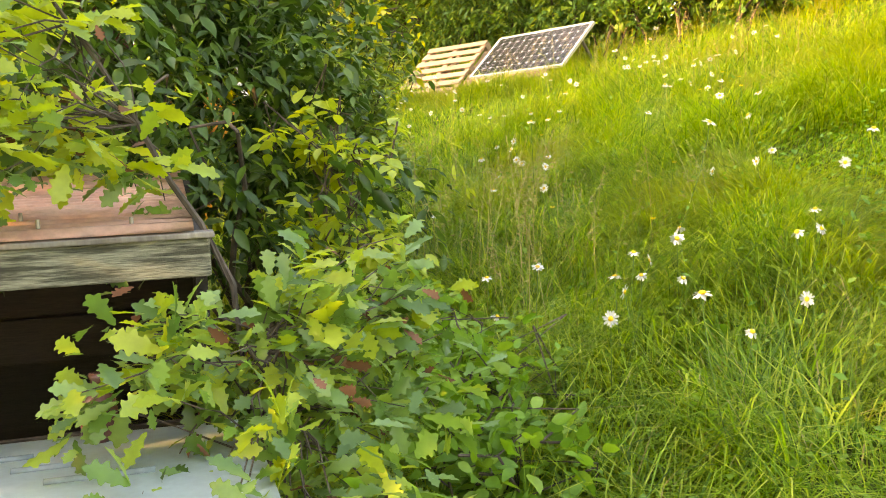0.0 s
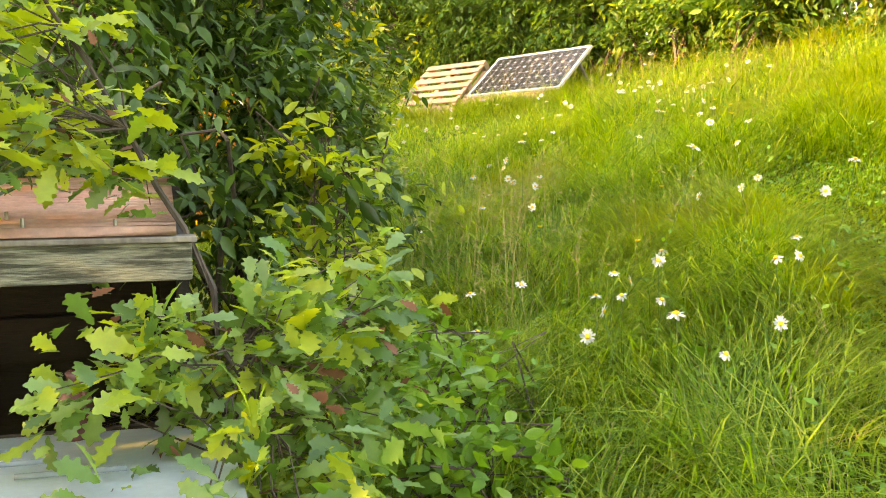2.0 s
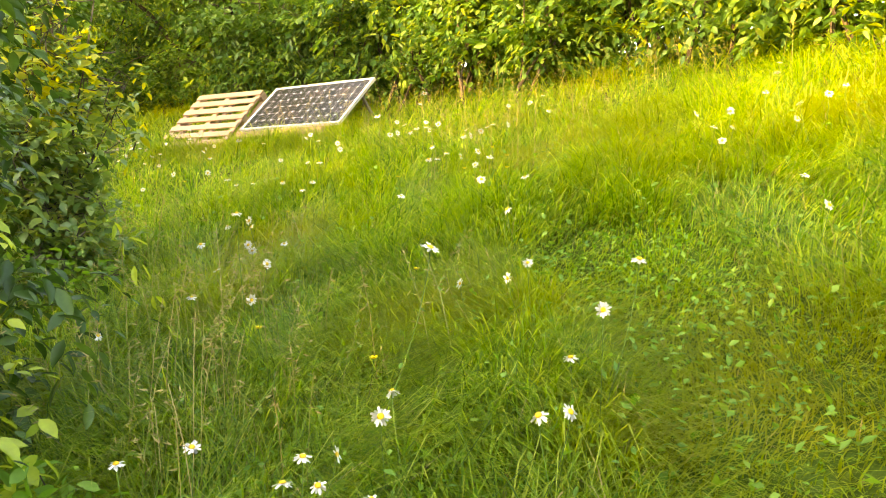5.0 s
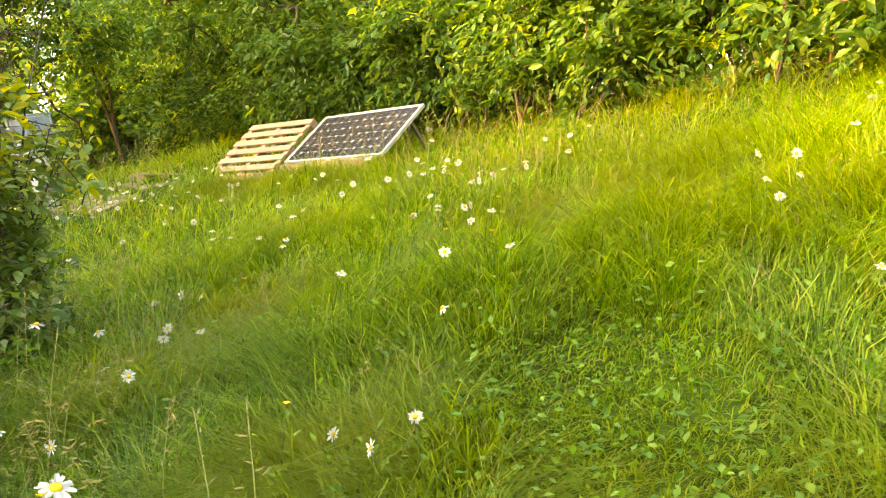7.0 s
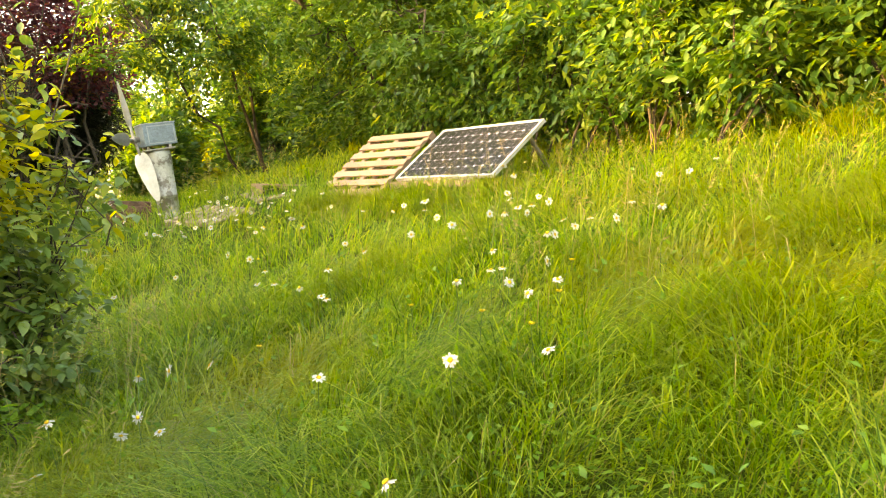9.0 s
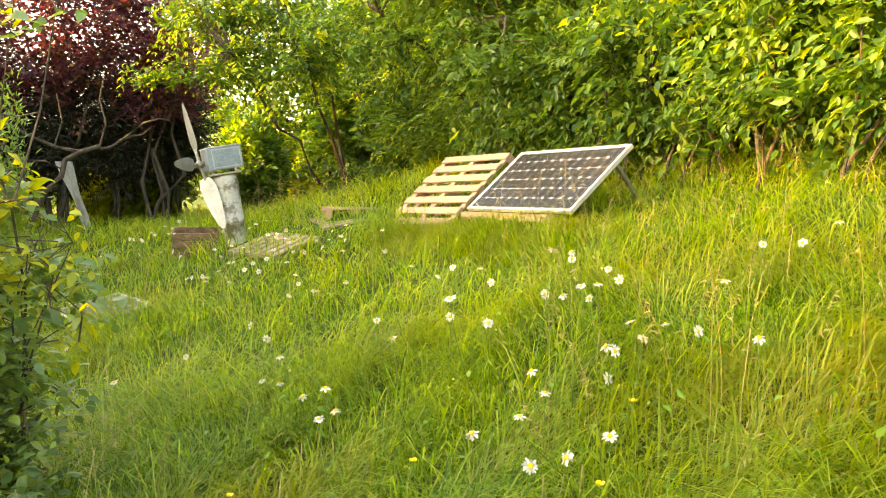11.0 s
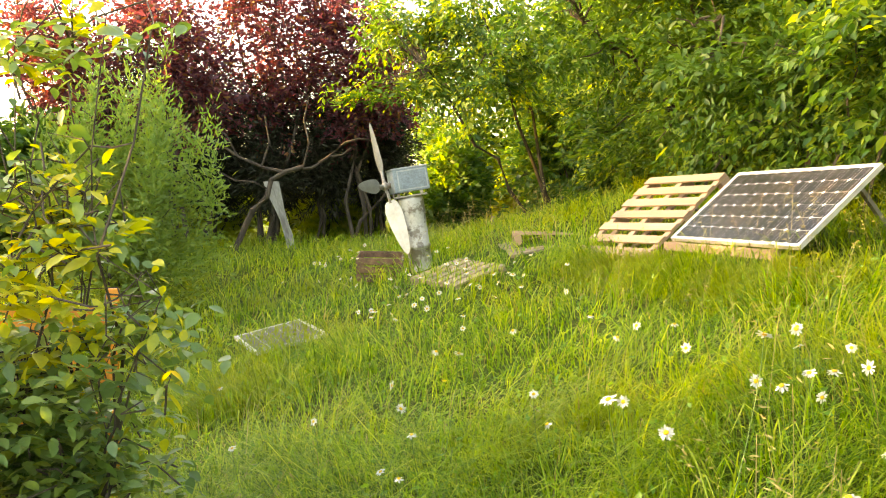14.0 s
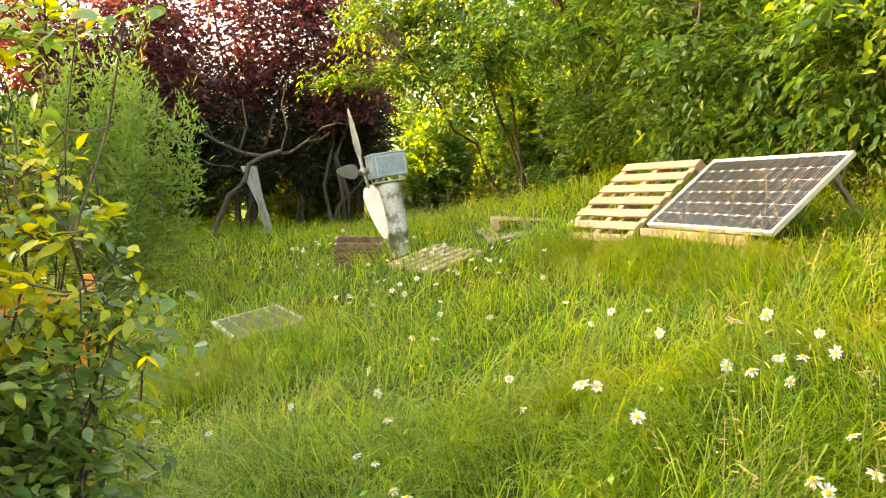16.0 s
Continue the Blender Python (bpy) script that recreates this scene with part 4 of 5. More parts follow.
wind_generator()


def crate():
    t = thing("crate", Matrix.Translation((-2.93, -1.86, -0.60)) @ pose(0, 0, 0, 0, 0, 74) @ pose(0, 0, 0, 11, 0, 0), "reddish-brown slatted crate standing open in the grass", "crate")
    w, d, h = 0.50, 0.34, 0.26
    for z in (0.0, 0.095, 0.19):
        for y in (0.0, d - 0.014):
            bm = bmesh.new()
            box(bm, -w / 2, y, z, w / 2, y + 0.014, z + 0.07, bevel=0.002)
            part("slat", bm, M_CRATE, t)
        for x in (-w / 2, w / 2 - 0.014):
            bm = bmesh.new()
            box(bm, x, 0.0145, z, x + 0.014, d - 0.0145, z + 0.07, bevel=0.002)
            part("slat", bm, M_CRATE, t)
    for x in (-w / 2 + 0.0145, w / 2 - 0.0445):
        for y in (0.0145, d - 0.0445):
            bm = bmesh.new()
            box(bm, x, y, 0.0, x + 0.03, y + 0.03, h, bevel=0.002)
            part("corner_post", bm, M_CRATE, t)
    for k in range(6):
        bm = bmesh.new()
        x = -w / 2 + 0.02 + 0.078 * k
        box(bm, x, 0.016, -0.012, x + 0.06, d - 0.016, -0.001)
        part("bottom_slat", bm, M_CRATE, t)


crate()


def old_post():
    t = thing("wooden_post", Matrix.Translation((-8.78, -2.36, g(-8.78, -2.36) - 0.1)) @ pose(0, 0, 0, 0, 0, 82) @ pose(0, 0, 0, 0, -17, 0), "weathered grey wooden post leaning in the grass", "post")
    bm = bmesh.new()
    n = 9
    rings = []
    for k in range(n):
        s = k / (n - 1)
        w = 0.065 + 0.06 * max(0, s - 0.55) / 0.45 + 0.006 * math.sin(9 * s)
        c = 0.012 * math.sin(5 * s)
        rings.append([bm.verts.new((c + sx * w, sy * 0.05, 1.28 * s + (0.07 if k == n - 1 and sx < 0 else 0))) for sx, sy in ((-1, -1), (1, -1), (1, 1), (-1, 1))])
    for a, b in zip(rings, rings[1:]):
        for i in range(4):
            bm.faces.new((a[i], a[(i + 1) % 4], b[(i + 1) % 4], b[i]))
    bm.faces.new(rings[-1])
    part("shaft", bm, M_POST, t)


old_post()


def gnarled_tree():
    o = Vector((-8.25, -3.40, g(-8.25, -3.40)))
    t = thing("gnarled_tree", Matrix.Translation(o) @ pose(0, 0, 0, 0, 0, 82), "dead gnarled tree with bare twisted brown limbs", "tree")
    s = 0.0097
    trunk = [(0, -6), (18, 38), (34, 74), (58, 98), (64, 126), (88, 140), (118, 150)]
    limbs = [[(100, 145), (132, 148), (160, 168), (188, 192), (212, 200), (232, 198)], [(88, 140), (48, 148), (8, 165), (-22, 186), (-46, 196), (-75, 190)], [(160, 168), (185, 172), (200, 184)], [(8, 165), (-10, 200), (-34, 214)], [(60, 110), (36, 122), (4, 124), (-28, 140)], [(118, 150), (128, 190), (118, 230), (126, 270)], [(48, 148), (60, 190), (52, 236)], [(-22, 186), (-50, 170), (-90, 176)]]
    bm = bmesh.new()
    tube(bm, [(a * s, 0.05 * math.sin(k * 2.0), b * s) for k, (a, b) in enumerate(trunk)], 0.055, 0.036, 8)
    part("trunk", bm, M_BARK, t)
    for j, l in enumerate(limbs):
        bm = bmesh.new()
        tube(bm, [(a * s, 0.10 * math.sin(j + k * 1.1) * (k > 0), b * s) for k, (a, b) in enumerate(l)], 0.034 if j < 2 else 0.018, 0.009, 6)
        part("limb", bm, M_BARK, t)


gnarled_tree()


def plastic_sheet():
    """A moulded pale blue sheet with pressed ribs, lying under the shelter's eave."""
    t = thing("plastic_sheet", Matrix.Translation((6.57, -7.28, -1.52)) @ pose(0, 0, 0, 0, 0, 66.5) @ pose(0, 0, 0, -7, 0, 0), "moulded pale blue plastic sheet with pressed ribs under the shelter's eave", "plastic sheet")
    nx, ny = 40, 24
    w, d = 1.75, 0.75
    bm = bmesh.new()
    grid = []
    ribs = [(-0.10, 0.10, 0.16), (0.02, 0.22, 0.12), (-0.28, 0.24, 0.16), (-0.42, 0.08, 0.14), (0.12, 0.34, 0.18), (-0.62, 0.20, 0.16), (-0.2, 0.40, 0.2), (-0.5, 0.38, 0.2)]
    for i in range(nx + 1):
        col = []
        for j in range(ny + 1):
            x, y = -1.35 + w * i / nx, -0.35 + d * j / ny
            z = -0.10 * (x * 0.4 + 0.2) ** 2 - 0.25 * max(0, -y) ** 2
            col.append(bm.verts.new((x, y, z)))
        grid.append(col)
    for a, b in zip(grid, grid[1:]):
        for j in range(ny):
            bm.faces.new((a[j], b[j], b[j + 1], a[j + 1]))
    bmesh.ops.solidify(bm, geom=bm.faces[:], thickness=0.004)
    part("sheet", bm, M_PLASTIC, t, smooth_faces=True)
    for k, (rx, ry, rl) in enumerate(ribs):
        bm = bmesh.new()
        pts = []
        for q in np.linspace(-0.5, 0.5, 7):
            x, y = rx + rl * q, 0.30 - ry + (0.05 if k % 3 == 0 else 0.0) * max(0, -q) ** 1.5 * 4
            pts.append((x, y, -0.10 * (x * 0.4 + 0.2) ** 2 - 0.25 * max(0, -y) ** 2 + 0.002))
        tube(bm, pts, 0.0075, 0.0075, 8)
        part("rib", bm, M_PLASTIC_RIB, t, "raised rib, coloured dark as the shade of a pressed groove", True)


plastic_sheet()


def jug():
    t = thing("jug", Matrix.Translation((6.47, -7.12, -1.51)) @ pose(0, 0, 0, 0, 8, 0), "dull reddish-brown jug standing under the shelter's eave", "jug")
    bm = bmesh.new()
    prof = [(0.0, 0.028), (0.01, 0.034), (0.05, 0.036), (0.085, 0.030), (0.10, 0.018), (0.12, 0.016), (0.13, 0.019)]
    seg = 16
    rings = [[bm.verts.new((r * math.cos(2 * math.pi * i / seg), r * math.sin(2 * math.pi * i / seg), z)) for i in range(seg)] for z, r in prof]
    for a, b in zip(rings, rings[1:]):
        for i in range(seg):
            bm.faces.new((a[i], a[(i + 1) % seg], b[(i + 1) % seg], b[i]))
    bm.faces.new(rings[0])
    bm.faces.new(rings[-1])
    part("body", bm, M_JUG, t, smooth_faces=True)
    bm = bmesh.new()
    tube(bm, [(0.016, 0, 0.118), (0.042, 0, 0.112), (0.048, 0, 0.085), (0.034, 0, 0.062)], 0.005, 0.005, 6)
    part("handle", bm, M_JUG, t, smooth_faces=True)


jug()


def orange_barrier():
    t = thing("orange_barrier", Matrix.Translation((1.35, -4.45, g(1.35, -4.45))) @ pose(0, 0, 0, 0, 0, 95), "orange plastic barrier standing behind the bush", "barrier")
    for z in (0.55, 0.85, 1.12):
        bm = bmesh.new()
        box(bm, -0.55, -0.02, z, 0.42, 0.02, z + 0.15, bevel=0.008)
        part("rail", bm, M_ORANGE, t)
    for x in (-0.5, 0.05, 0.36):
        bm = bmesh.new()
        box(bm, x, 0.022, -0.05, x + 0.07, 0.06, 1.36, bevel=0.006)
        part("upright", bm, M_ORANGE, t)


orange_barrier()


def grey_stake():
    x, y = -7.6, 0.9
    t = thing("grey_stake", Matrix.Translation((x, y, g(x, y) - 0.1)), "short grey stake at the foot of the trees", "stake")
    bm = bmesh.new()
    tube(bm, [(0, 0, 0), (0.01, 0, 0.5), (0.01, 0, 0.54)], 0.05, 0.04, 8)
    part("shaft", bm, M_DEADWOOD, t)


grey_stake()


# ---- meadow plants ----
GX, GY = 6.2, -4.6
LANE = [(8.15, -7.8), (7.85, -6.9), (7.65, -5.3), (7.05, -4.2), (6.45, -3.6), (6.15, -3.4)]  # where the grass is trodden down


def meadow_points(n, rmax, power, rmin=0.15):
    """Places on the meadow, thicker round its middle."""
    r = rmin + (rmax - rmin) * rng.random(n) ** power
    a = rng.uniform(0, 2 * math.pi, n)
    P = np.stack([GX + r * np.cos(a), GY + r * np.sin(a)], -1)
    k = (P[:, 0] > -13) & (P[:, 0] < 9.6) & (P[:, 1] > -8.8) & (P[:, 1] < 3.2)
    return P[k], r[k]


def from_lane(P):
    """Distance of each place from the trodden line."""
    P = np.asarray(P, float)
    lane = np.full(len(P), 9.0)
    for (ax, ay), (bx, by) in zip(LANE, LANE[1:]):
        t = np.clip(((P[:, 0] - ax) * (bx - ax) + (P[:, 1] - ay) * (by - ay)) / ((bx - ax) ** 2 + (by - ay) ** 2), 0, 1)
        lane = np.minimum(lane, np.hypot(P[:, 0] - ax - t * (bx - ax), P[:, 1] - ay - t * (by - ay)))
    return lane


def blades(name, P, r, tall, wide, material, label, lean_most=1.0, wind=(0.08, -0.05)):
    """Arched grass blades, two bends each."""
    n = len(P)
    tuft = 0.5 + 0.5 * np.sin(2.1 * P[:, 0] + 1.3 * np.sin(1.9 * P[:, 1])) * np.sin(2.6 * P[:, 1] + 0.7)
    fine = 0.5 + 0.5 * np.sin(9 * P[:, 0] + 3 * np.sin(7 * P[:, 1])) * np.sin(8 * P[:, 1])
    h = np.clip(rng.gamma(5, tall / 5, n) * (0.65 + 0.4 * tuft + 0.3 * fine), 0.05, 1.6 * tall)
    lane = from_lane(P)
    h *= 0.30 + 0.70 * smooth(0.22, 0.48, lane)
    w = wide * (0.7 + 0.6 * rng.random(n)) * (1 + 0.14 * r)
    # blades of one tuft bend the same way, and neighbouring tufts cross
    swirl = 2.6 * np.sin(1.7 * P[:, 0] + 2.2 * np.sin(1.3 * P[:, 1])) + 2.1 * np.sin(3.1 * P[:, 1] - 1.4 * P[:, 0]) + 1.2 * np.sin(7.3 * P[:, 0] + 5.1 * P[:, 1])
    a = swirl + rng.normal(0, 0.9, n)
    lean = rng.uniform(0.25, lean_most, n) * h
    d = np.stack([np.cos(a) * lean, np.sin(a) * lean], -1) + np.array(wind) * h[:, None]
    base = np.concatenate([P, (G(P[:, 0], P[:, 1]) - 0.02)[:, None]], 1)
    side = np.stack([-np.sin(a), np.cos(a), np.zeros(n)], -1) * w[:, None]
    fall = rng.uniform(0.30, 1.0, n)
    m1 = base + np.concatenate([d * 0.20, (h * 0.48)[:, None]], 1)
    m2 = base + np.concatenate([d * 0.58, (h * (0.58 + 0.24 * fall))[:, None]], 1)
    top = base + np.concatenate([d * 1.10, (h * fall * 0.98)[:, None]], 1)
    V = np.stack([base - side, base + side, m1 - side, m1 + side, m2 - side * 0.75, m2 + side * 0.75, top], 1)
    idx = ((np.arange(n) * 7)[:, None] + np.array([0, 1, 3, 2, 2, 3, 5, 4, 4, 5, 6])[None, :]).ravel()
    ob = mesh_object(name, V, idx, np.tile([4, 4, 3], n), material)
    return tagged(ob, label, "grass", kind="stuff")


P, r = meadow_points(330000, 17.0, 1.15)
blades("grass", P, r, 0.205, 0.0019, M_GRASS, "long fresh green meadow grass bending in tufts", 2.0)
P, r = meadow_points(100000, 4.6, 0.75)
blades("fine_grass", P, r, 0.18, 0.0013, M_GRASS, "fine matted meadow grass between the taller tufts", 2.8)
P = np.stack([rng.uniform(-1.2, 0.2, 3500), rng.uniform(-3.9, -2.4, 3500)], -1)
P = P[P[:, 0] - 0.2 * (P[:, 1] + 3) > -1.0]
Q = np.stack([rng.uniform(-1.5, 2.3, 6000), rng.normal(-0.30, 0.16, 6000)], -1)
P = np.concatenate([P, Q[Q[:, 1] < -0.06 + 0.1 * (Q[:, 0] > 1.6)]])
blades("tall_grass", P, np.full(len(P), 7.5), 0.24, 0.0016, M_GRASS, "taller green grass round the panels and the pallet", 1.2)
P = np.stack([rng.uniform(-16, 17, 60000), rng.uniform(-14, 4.5, 60000)], -1)
P = P[(P[:, 0] > 9.4) | (P[:, 1] < -8.6) | (P[:, 0] < -11)]
blades("rough_grass", P, np.full(len(P), 9.0), 0.24, 0.003, M_GRASS, "rough green grass round the edges of the meadow", 1.6)
P, r = meadow_points(15000, 10.0, 0.9)
blades("dry_grass", P, r, 0.20, 0.0013, M_STRAW, "scattered pale dry grass blades", 1.5)


def low_herbs():
    P, r = meadow_points(65000, 9.0, 1.05)
    n = len(P)
    z = G(P[:, 0], P[:, 1]) + rng.gamma(2.2, 0.035, n)
    P3 = np.concatenate([P, z[:, None]], 1)
    d = unit(np.stack([rng.normal(0, 1, n), rng.normal(0, 1, n), rng.uniform(-0.2, 0.9, n)], -1))
    s = unit(np.cross(d, np.array([[0, 0, 1.0]]) + rng.normal(0, 0.4, (n, 3))))
    u = np.cross(s, d)
    ob = stamped("low_herbs", P3, s, d, u, rng.uniform(0.014, 0.040, n) * (1 + 0.06 * r), SIMPLE, SIMPLE_F, M_WEED)
    tagged(ob, "low clover and herb leaves between the grass", "herbs", kind="stuff")


low_herbs()


def seed_grass():
    """Tall stalks with loose drooping seed heads, in patches."""
    patches = [(5.75, -5.15, 0.45, 60), (5.3, -4.7, 0.5, 40), (4.9, -2.0, 0.8, 40), (3.4, -1.2, 0.8, 30), (3.4, -3.9, 0.5, 40), (-3.3, -0.9, 0.9, 60), (1.2, -0.4, 0.9, 25), (2.5, 0.4, 1.2, 50), (-6.5, 0.4, 1.5, 70), (5.2, 0.6, 1.2, 50)]
    V, F, T = [], [], []
    LP, LD = [], []
    for px, py, pr, n in patches:
        for _ in range(n):
            x, y = px + rng.normal(0, pr * 0.6), py + rng.normal(0, pr * 0.6)
            h = rng.uniform(0.42, 0.72)
            a = rng.uniform(0, 6.28)
            q = rng.uniform(0.1, 0.4) * h
            b = np.array([x, y, g(x, y) - 0.02])
            pts = [b + np.array([math.cos(a) * q * s ** 2, math.sin(a) * q * s ** 2, h * (s - 0.12 * s ** 3)]) for s in (0, 0.35, 0.7, 1.0)]
            side = np.array([-math.sin(a), math.cos(a), 0]) * 0.0011
            k = len(V)
            for p in pts:
                V += [p - side, p + side]
            for j in range(3):
                F += [k + 2 * j, k + 2 * j + 1, k + 2 * j + 3, k + 2 * j + 2]
                T.append(4)
            for _k in range(11):
                s = rng.uniform(0.68, 1.0)
                LP.append(b + np.array([math.cos(a) * q * s ** 2, math.sin(a) * q * s ** 2, h * (s - 0.12 * s ** 3)]) + rng.normal(0, 0.008, 3))
                LD.append((math.cos(a) + rng.normal(0, 0.7), math.sin(a) + rng.normal(0, 0.7), rng.uniform(-0.6, 0.8)))
    st = mesh_object("seed_grass", np.array(V), F, T, M_STRAW)
    tagged(st, "tall grass stalks with drooping pale seed heads", "grass", kind="stuff")
    P, D = np.array(LP), unit(np.array(LD))
    s = unit(np.cross(D, rng.normal(0, 1, P.shape)))
    ob = stamped("seed_head", P, s, D, np.cross(s, D), rng.uniform(0.016, 0.034, len(P)), NARROW, SIMPLE_F, M_STRAW, st)
    tagged(ob, kind="stuff")


seed_grass()


def dock(x, y, s, material, label):
    """A broad-leaved weed: a rosette of long arching leaves round a short stalk."""
    t = thing("dock_plant", Matrix.Translation((x, y, g(x, y) - 0.01)), label, "weed", "broad-leaved weeds in the grass")
    bm = bmesh.new()
    tube(bm, [(0, 0, -0.02), (0.01, 0, 0.10 * s), (0.015, 0.01, 0.20 * s)], 0.004, 0.002, 5)
    part("stalk", bm, material, t)
    n = 11
    a = np.arange(n) * 2.4 + rng.uniform(0, 6, n)
    up = np.linspace(0.02, 0.17, n) * s
    P = np.stack([0.012 * np.cos(a), 0.012 * np.sin(a), up], -1)
    d = unit(np.stack([np.cos(a), np.sin(a), rng.uniform(0.25, 0.9, n)], -1))
    side = unit(np.cross(d, np.array([[0, 0, 1.0]]) + rng.normal(0, 0.15, (n, 3))))
    tagged(stamped("leaves", P, side, d, np.cross(side, d), rng.uniform(0.11, 0.19, n) * s, SLIM, OVATE_F, material, t), kind="stuff")


for x, y, s in ((6.75, -5.35, 0.6), (7.35, -6.35, 0.6), (6.6, -6.0, 0.7), (6.3, -5.6, 0.6), (7.1, -5.0, 0.55), (6.2, -5.05, 0.6), (5.7, -5.5, 0.7), (6.0, -4.4, 0.55), (4.9, -3.7, 0.6), (4.3, -3.5, 0.6), (5.4, -2.1, 0.6), (4.6, -1.5, 0.6)):
    dock(x, y, s, M_WEED, "broad-leaved green dock growing low in the grass")

# ---- daisies ----
DAISIES_A = [(7.57, -5.77, 0.36), (7.48, -4.94, 0.36), (7.44, -5.46, 0.36), (7.43, -5.18, 0.36), (7.43, -5.22, 0.36), (7.39, -5.55, 0.36), (7.37, -4.55, 0.36), (7.28, -4.96, 0.36), (7.25, -4.78, 0.36), (7.18, -4.19, 0.53), (7.18, -3.96, 0.36), (7.18, -3.66, 0.27), (7.17, -5.67, 0.36), (7.12, -6.05, 0.52), (7.09, -5.78, 0.32), (7.04, -3.85, 0.27), (7.01, -3.26, 0.27), (7, -4.03, 0.36), (6.99, -5.2, 0.36), (6.97, -3.87, 0.36), (6.96, -4.98, 0.48), (6.96, -4.77, 0.52), (6.93, -5.23, 0.36), (6.89, -1.83, 0.36), (6.85, -4.06, 0.27), (6.84, -1.99, 0.36), (6.82, -5.98, 0.43), (6.77, -4.77, 0.27), (6.77, -5.58, 0.36), (6.73, -2.14, 0.36), (6.71, -2.09, 0.27), (6.64, -5.68, 0.36), (6.63, -5.62, 0.45)]
DAISIES_B = [(6.62, -5.57, 0.36), (6.6, -5.16, 0.69), (6.6, -5.35, 0.38), (6.58, -5.47, 0.36), (6.53, -5.58, 0.36), (6.51, -5.2, 0.36), (6.45, -2.62, 0.36), (6.45, -2.5, 0.27), (6.41, -2.24, 0.36), (6.41, -1.33, 0.36), (6.41, -2.19, 0.27), (6.38, -1.46, 0.27), (6.37, -4.3, 0.36), (6.37, -4.43, 0.36), (6.33, -0.94, 0.36), (6.32, -5.88, 0.36), (6.15, -5.51, 0.36), (6.1, -1.86, 0.27), (6.1, -4.31, 0.27), (6.07, -3.49, 0.27), (6.01, -5.62, 0.36), (5.99, -3.81, 0.36), (5.64, -3.06, 0.27), (5.57, -3.35, 0.36), (5.49, -4.73, 0.36), (5.42, -4.73, 0.67), (5.31, -2.2, 0.44), (5.26, -3.58, 0.36), (5.23, -2.86, 0.37), (5.18, -4.37, 0.36), (5.18, -4.75, 0.36), (5.17, -5.13, 0.36), (5.07, -2.49, 0.27)]
DAISIES_C = [(5.05, -2.62, 0.26), (4.9, -2, 0.36), (4.87, -2.65, 0.36), (4.84, -2.79, 0.36), (4.76, -3.87, 0.27), (4.75, -2.09, 0.36), (4.74, -2.2, 0.36), (4.72, -1.97, 0.36), (4.67, -2.18, 0.36), (4.67, -4.21, 0.27), (4.62, -3.95, 0.27), (4.6, -2.11, 0.21), (4.6, -2.37, 0.27), (4.59, -2.42, 0.36), (4.57, -1.99, 0.36), (4.52, -1.05, 0.36), (4.49, -3.86, 0.27), (4.48, -0.77, 0.36), (4.47, -4.14, 0.36), (4.35, -2.17, 0.66), (4.35, -1.08, 0.36), (4.32, -3.7, 0.36), (4.32, -1.26, 0.27), (4.25, -3.79, 0.36), (4.24, -2.53, 0.61), (4.19, -2.34, 0.44), (4.14, -1.83, 0.36), (4.12, -2.95, 0.48), (4.11, -1.9, 0.57), (4.06, -2.95, 0.36), (4.05, -3.45, 0.27), (4.05, -1.6, 0.36), (3.99, -1.67, 0.36)]
DAISIES_D = [(3.96, -1.83, 0.36), (3.94, -1.72, 0.36), (3.88, -1.52, 0.36), (3.86, -1.85, 0.36), (3.81, -2.79, 0.27), (3.74, -2.9, 0.36), (3.73, -1.6, 0.36), (3.56, -1.48, 0.35), (3.56, -2.15, 0.36), (3.46, -2.9, 0.36), (3.45, -2.38, 0.36), (3.34, -2.94, 0.36), (3.1, -2.3, 0.36), (3.05, -1.62, 0.27), (3.05, -2.77, 0.36), (2.97, -1.89, 0.36), (2.94, -2.56, 0.53), (2.88, -1.76, 0.36), (2.84, -2.77, 0.36), (2.69, -1.47, 0.27), (2.53, -2.55, 0.47), (2.52, -3.43, 0.36), (2.52, -3.09, 0.36), (2.38, -2.72, 0.36), (2.25, -1.69, 0.36), (1.88, -1.97, 0.36), (1.42, -1.82, 0.6), (1.35, -2.1, 0.36), (1.26, -1.41, 0.36), (1, -2, 0.36), (0.69, -3.5, 0.36), (0.68, -1.69, 0.36), (0.57, -1.45, 0.42)]
DAISIES_E = [(0.41, -2.1, 0.36), (0.4, -1.87, 0.36), (0.4, -2.32, 0.36), (0.19, -1.67, 0.36), (-0.01, -1.91, 0.36), (-0.17, -2.4, 0.36), (-0.2, -2.26, 0.36), (-0.51, -2.06, 0.34), (-0.59, -0.97, 0.36), (-1.95, -2.61, 0.36), (-2.61, -2.48, 0.36), (-6.09, -3.42, 0.36), (-7.84, -2.35, 0.36)]


def petal_mesh(length, width):
    bm = bmesh.new()
    prof = [(0.12, 0.45), (0.45, 0.95), (0.8, 1.0), (1.0, 0.55)]
    rows = [[bm.verts.new((-width * w / 2, length * s, 0)), bm.verts.new((0, length * s, -0.0012)), bm.verts.new((width * w / 2, length * s, 0))] for s, w in prof]
    for a, b in zip(rows, rows[1:]):
        bm.faces.new((a[0], a[1], b[1], b[0]))
        bm.faces.new((a[1], a[2], b[2], b[1]))
    bmesh.ops.solidify(bm, geom=bm.faces[:], thickness=0.0005)
    me = bpy.data.meshes.new("petal")
    bm.to_mesh(me)
    bm.free()
    me.materials.append(M_PETAL)
    return me


PETALS = [petal_mesh(0.0215, 0.0062), petal_mesh(0.025, 0.0070)]


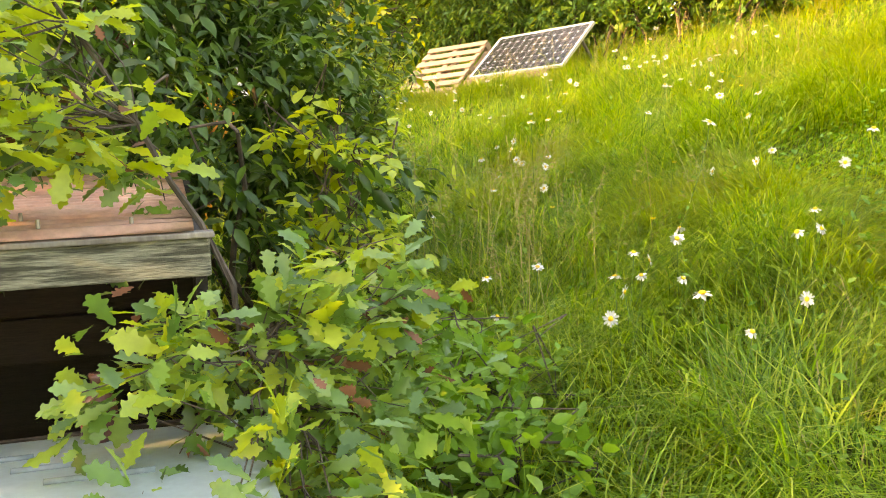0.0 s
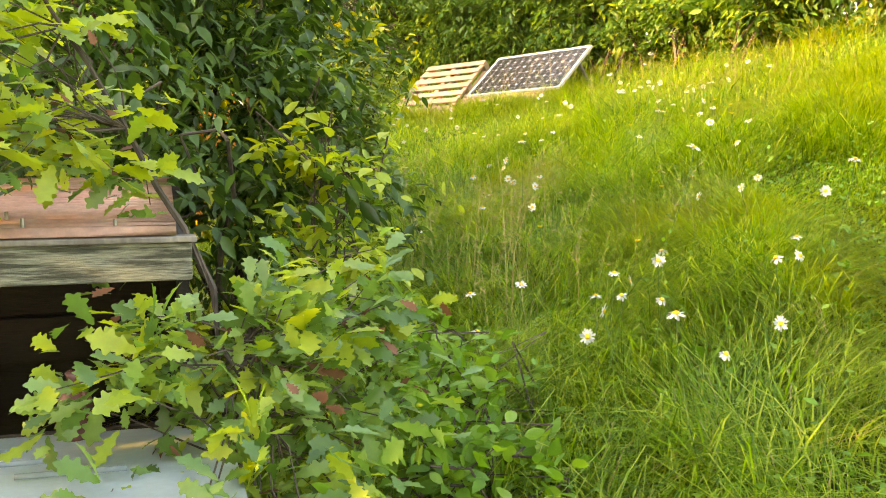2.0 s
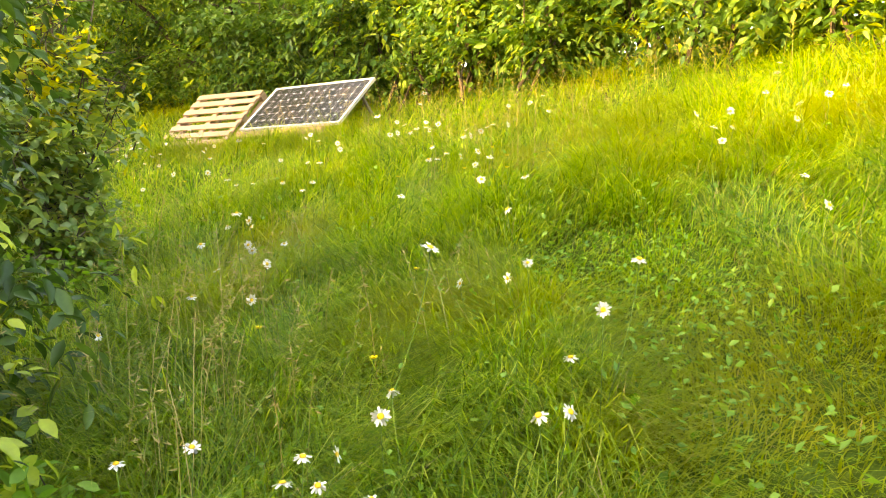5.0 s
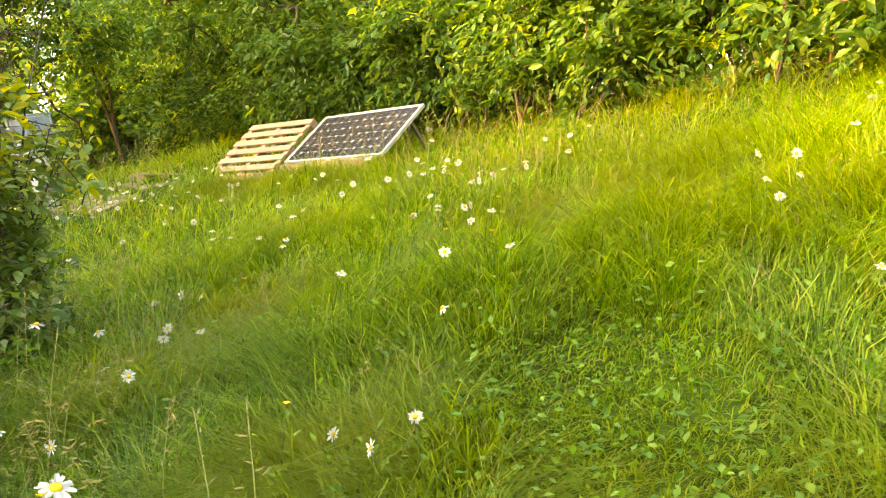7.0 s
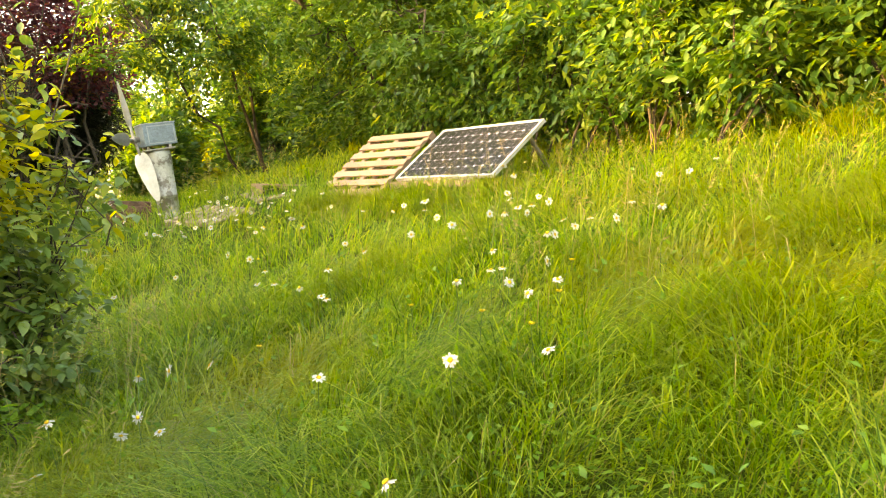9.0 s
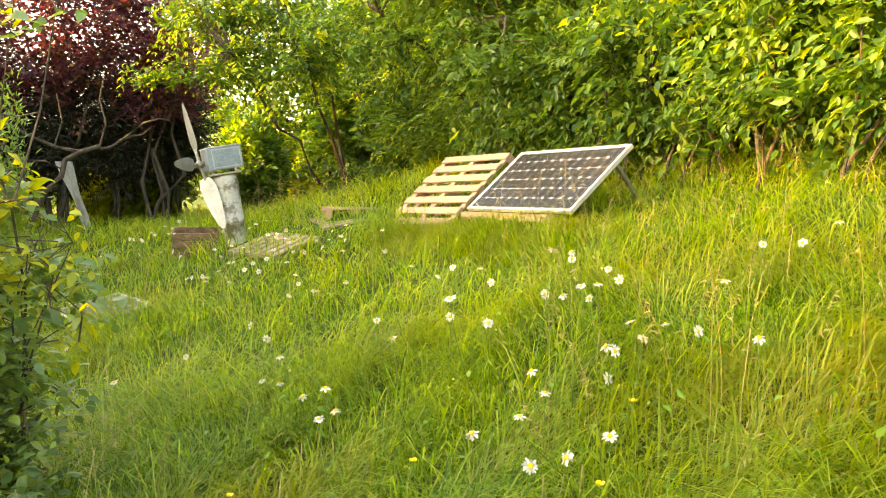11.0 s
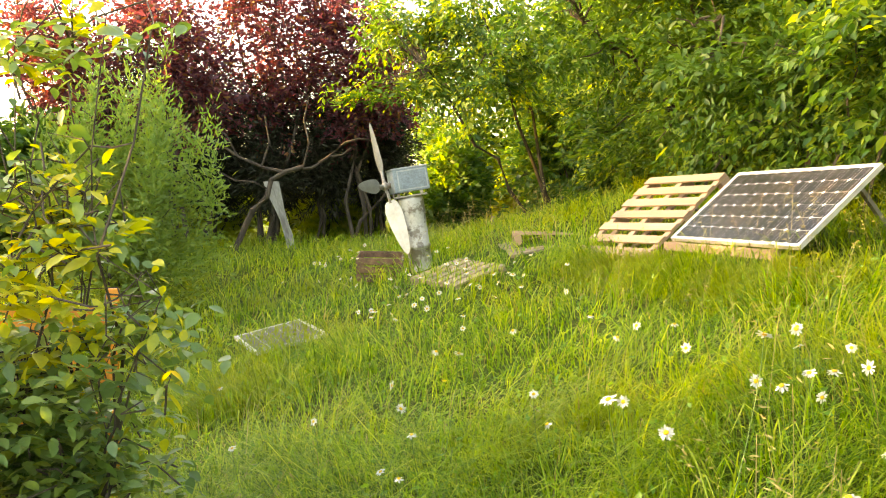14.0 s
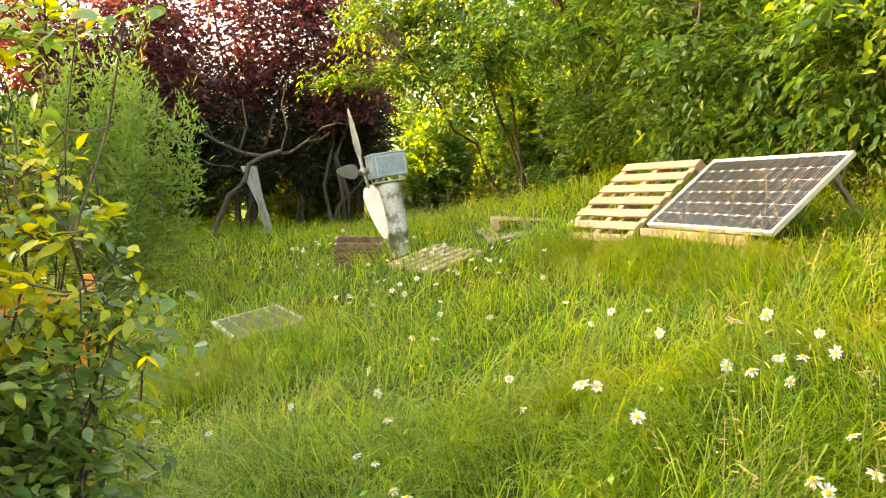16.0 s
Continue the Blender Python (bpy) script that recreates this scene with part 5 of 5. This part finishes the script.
def daisy(tilt, count, cup, height=0.42):
    """A daisy whose head is height above its foot."""
    t = thing("daisy", Matrix.Identity(4), "white ox-eye daisy with a yellow centre on a thin green stem", "flower", "daisies on the meadow")
    bm = bmesh.new()
    bend = 0.10 + 0.0015 * tilt
    tube(bm, [(0, bend * (1 - s) ** 1.5, height * s) for s in (-0.05, 0.3, 0.6, 0.85, 0.985)], 0.0016, 0.0012, 5)
    part("stem", bm, M_STEM, t)
    head = Matrix.Translation((0, 0, height)) @ pose(0, 0, 0, tilt, 0, 0)
    bm = bmesh.new()
    bmesh.ops.create_uvsphere(bm, u_segments=10, v_segments=6, radius=0.0085, matrix=head @ Matrix.Diagonal((1, 1, 0.5, 1)))
    part("disc", bm, M_DISC, t, smooth_faces=True)
    for k in range(count):
        o = new("petal", PETALS[k % 2])
        o.parent = t
        o.matrix_local = head @ pose(0, 0, 0, 0, 0, 360 * k / count + rng.uniform(-7, 7)) @ pose(0, 0.0, 0.001 * (k % 2), cup + rng.uniform(-14, 14), rng.uniform(-12, 12), 0)
    return t


def plant_daisies():
    kinds = [daisy(30, 16, -4), daisy(52, 15, -12), daisy(72, 14, 4), daisy(14, 17, -18), daisy(38, 13, -34)]
    spots = DAISIES_A + DAISIES_B + DAISIES_C + DAISIES_D + DAISIES_E
    clumps = ((-1.2, -1.9), (-0.7, -1.5), (-1.5, -2.1), (-0.2, -1.7), (0.3, -1.3), (-2.6, -2.4), (0.1, -2.4), (-3.4, -2.2))
    spots += [(float(cx + rng.normal(0, 0.3)), float(cy + rng.normal(0, 0.22)), float(rng.uniform(0.3, 0.42))) for cx, cy in clumps for k in range(6)]
    clear = from_lane([p[:2] for p in spots]) > 0.27
    spots = [p for p, c in zip(spots, clear) if c]
    for k, (x, y, h) in enumerate(spots):
        c = kinds[k % 5] if k < 5 else copy_thing(kinds[k % 5], Matrix.Identity(4))
        turn = rng.choice([rng.normal(35, 30), rng.uniform(0, 360)], p=[0.7, 0.3])
        s = float(rng.uniform(0.76, 1.02))
        c.matrix_basis = Matrix.Translation((x, y, g(x, y) + h + (0.05 if x < 3 else 0) - 0.42 * s)) @ pose(0, 0, 0, 0, 0, turn) @ Matrix.Diagonal((s, s, s, 1))


plant_daisies()


def buttercup(x, y, h):
    t = thing("buttercup", Matrix.Translation((x, y, g(x, y))) @ pose(0, 0, 0, 0, 0, rng.uniform(0, 360)), "small yellow buttercup among the grass", "flower", "buttercups in the grass")
    bm = bmesh.new()
    tube(bm, [(0.03, 0, -0.02), (0.02, 0, h * 0.5), (0, 0, h)], 0.0012, 0.001, 5)
    part("stem", bm, M_STEM, t)
    for k in range(5):
        bm = bmesh.new()
        tube_pts = [(0.0, 0.0), (0.006, 0.35), (0.007, 0.7), (0.004, 1.0)]
        rows = []
        for w, s in tube_pts:
            rows.append([bm.verts.new((sx * w, 0.012 * s, h + 0.008 * s * s)) for sx in (-1, 1)])
        for a, b in zip(rows, rows[1:]):
            bm.faces.new((a[0], a[1], b[1], b[0]))
        bmesh.ops.remove_doubles(bm, verts=bm.verts[:], dist=0.00001)
        o = part("petal", bm, M_BUTTER, t)
        o.matrix_local = pose(0, 0, 0, 0, 0, 72 * k)


for x, y in ((5.35, -2.75), (5.2, -2.95), (5.0, -2.35), (4.7, -2.9), (5.5, -3.0), (5.9, -4.3), (6.2, -4.9), (4.2, -3.3), (2.1, -2.4), (5.6, -4.8)):
    buttercup(x, y, 0.3)
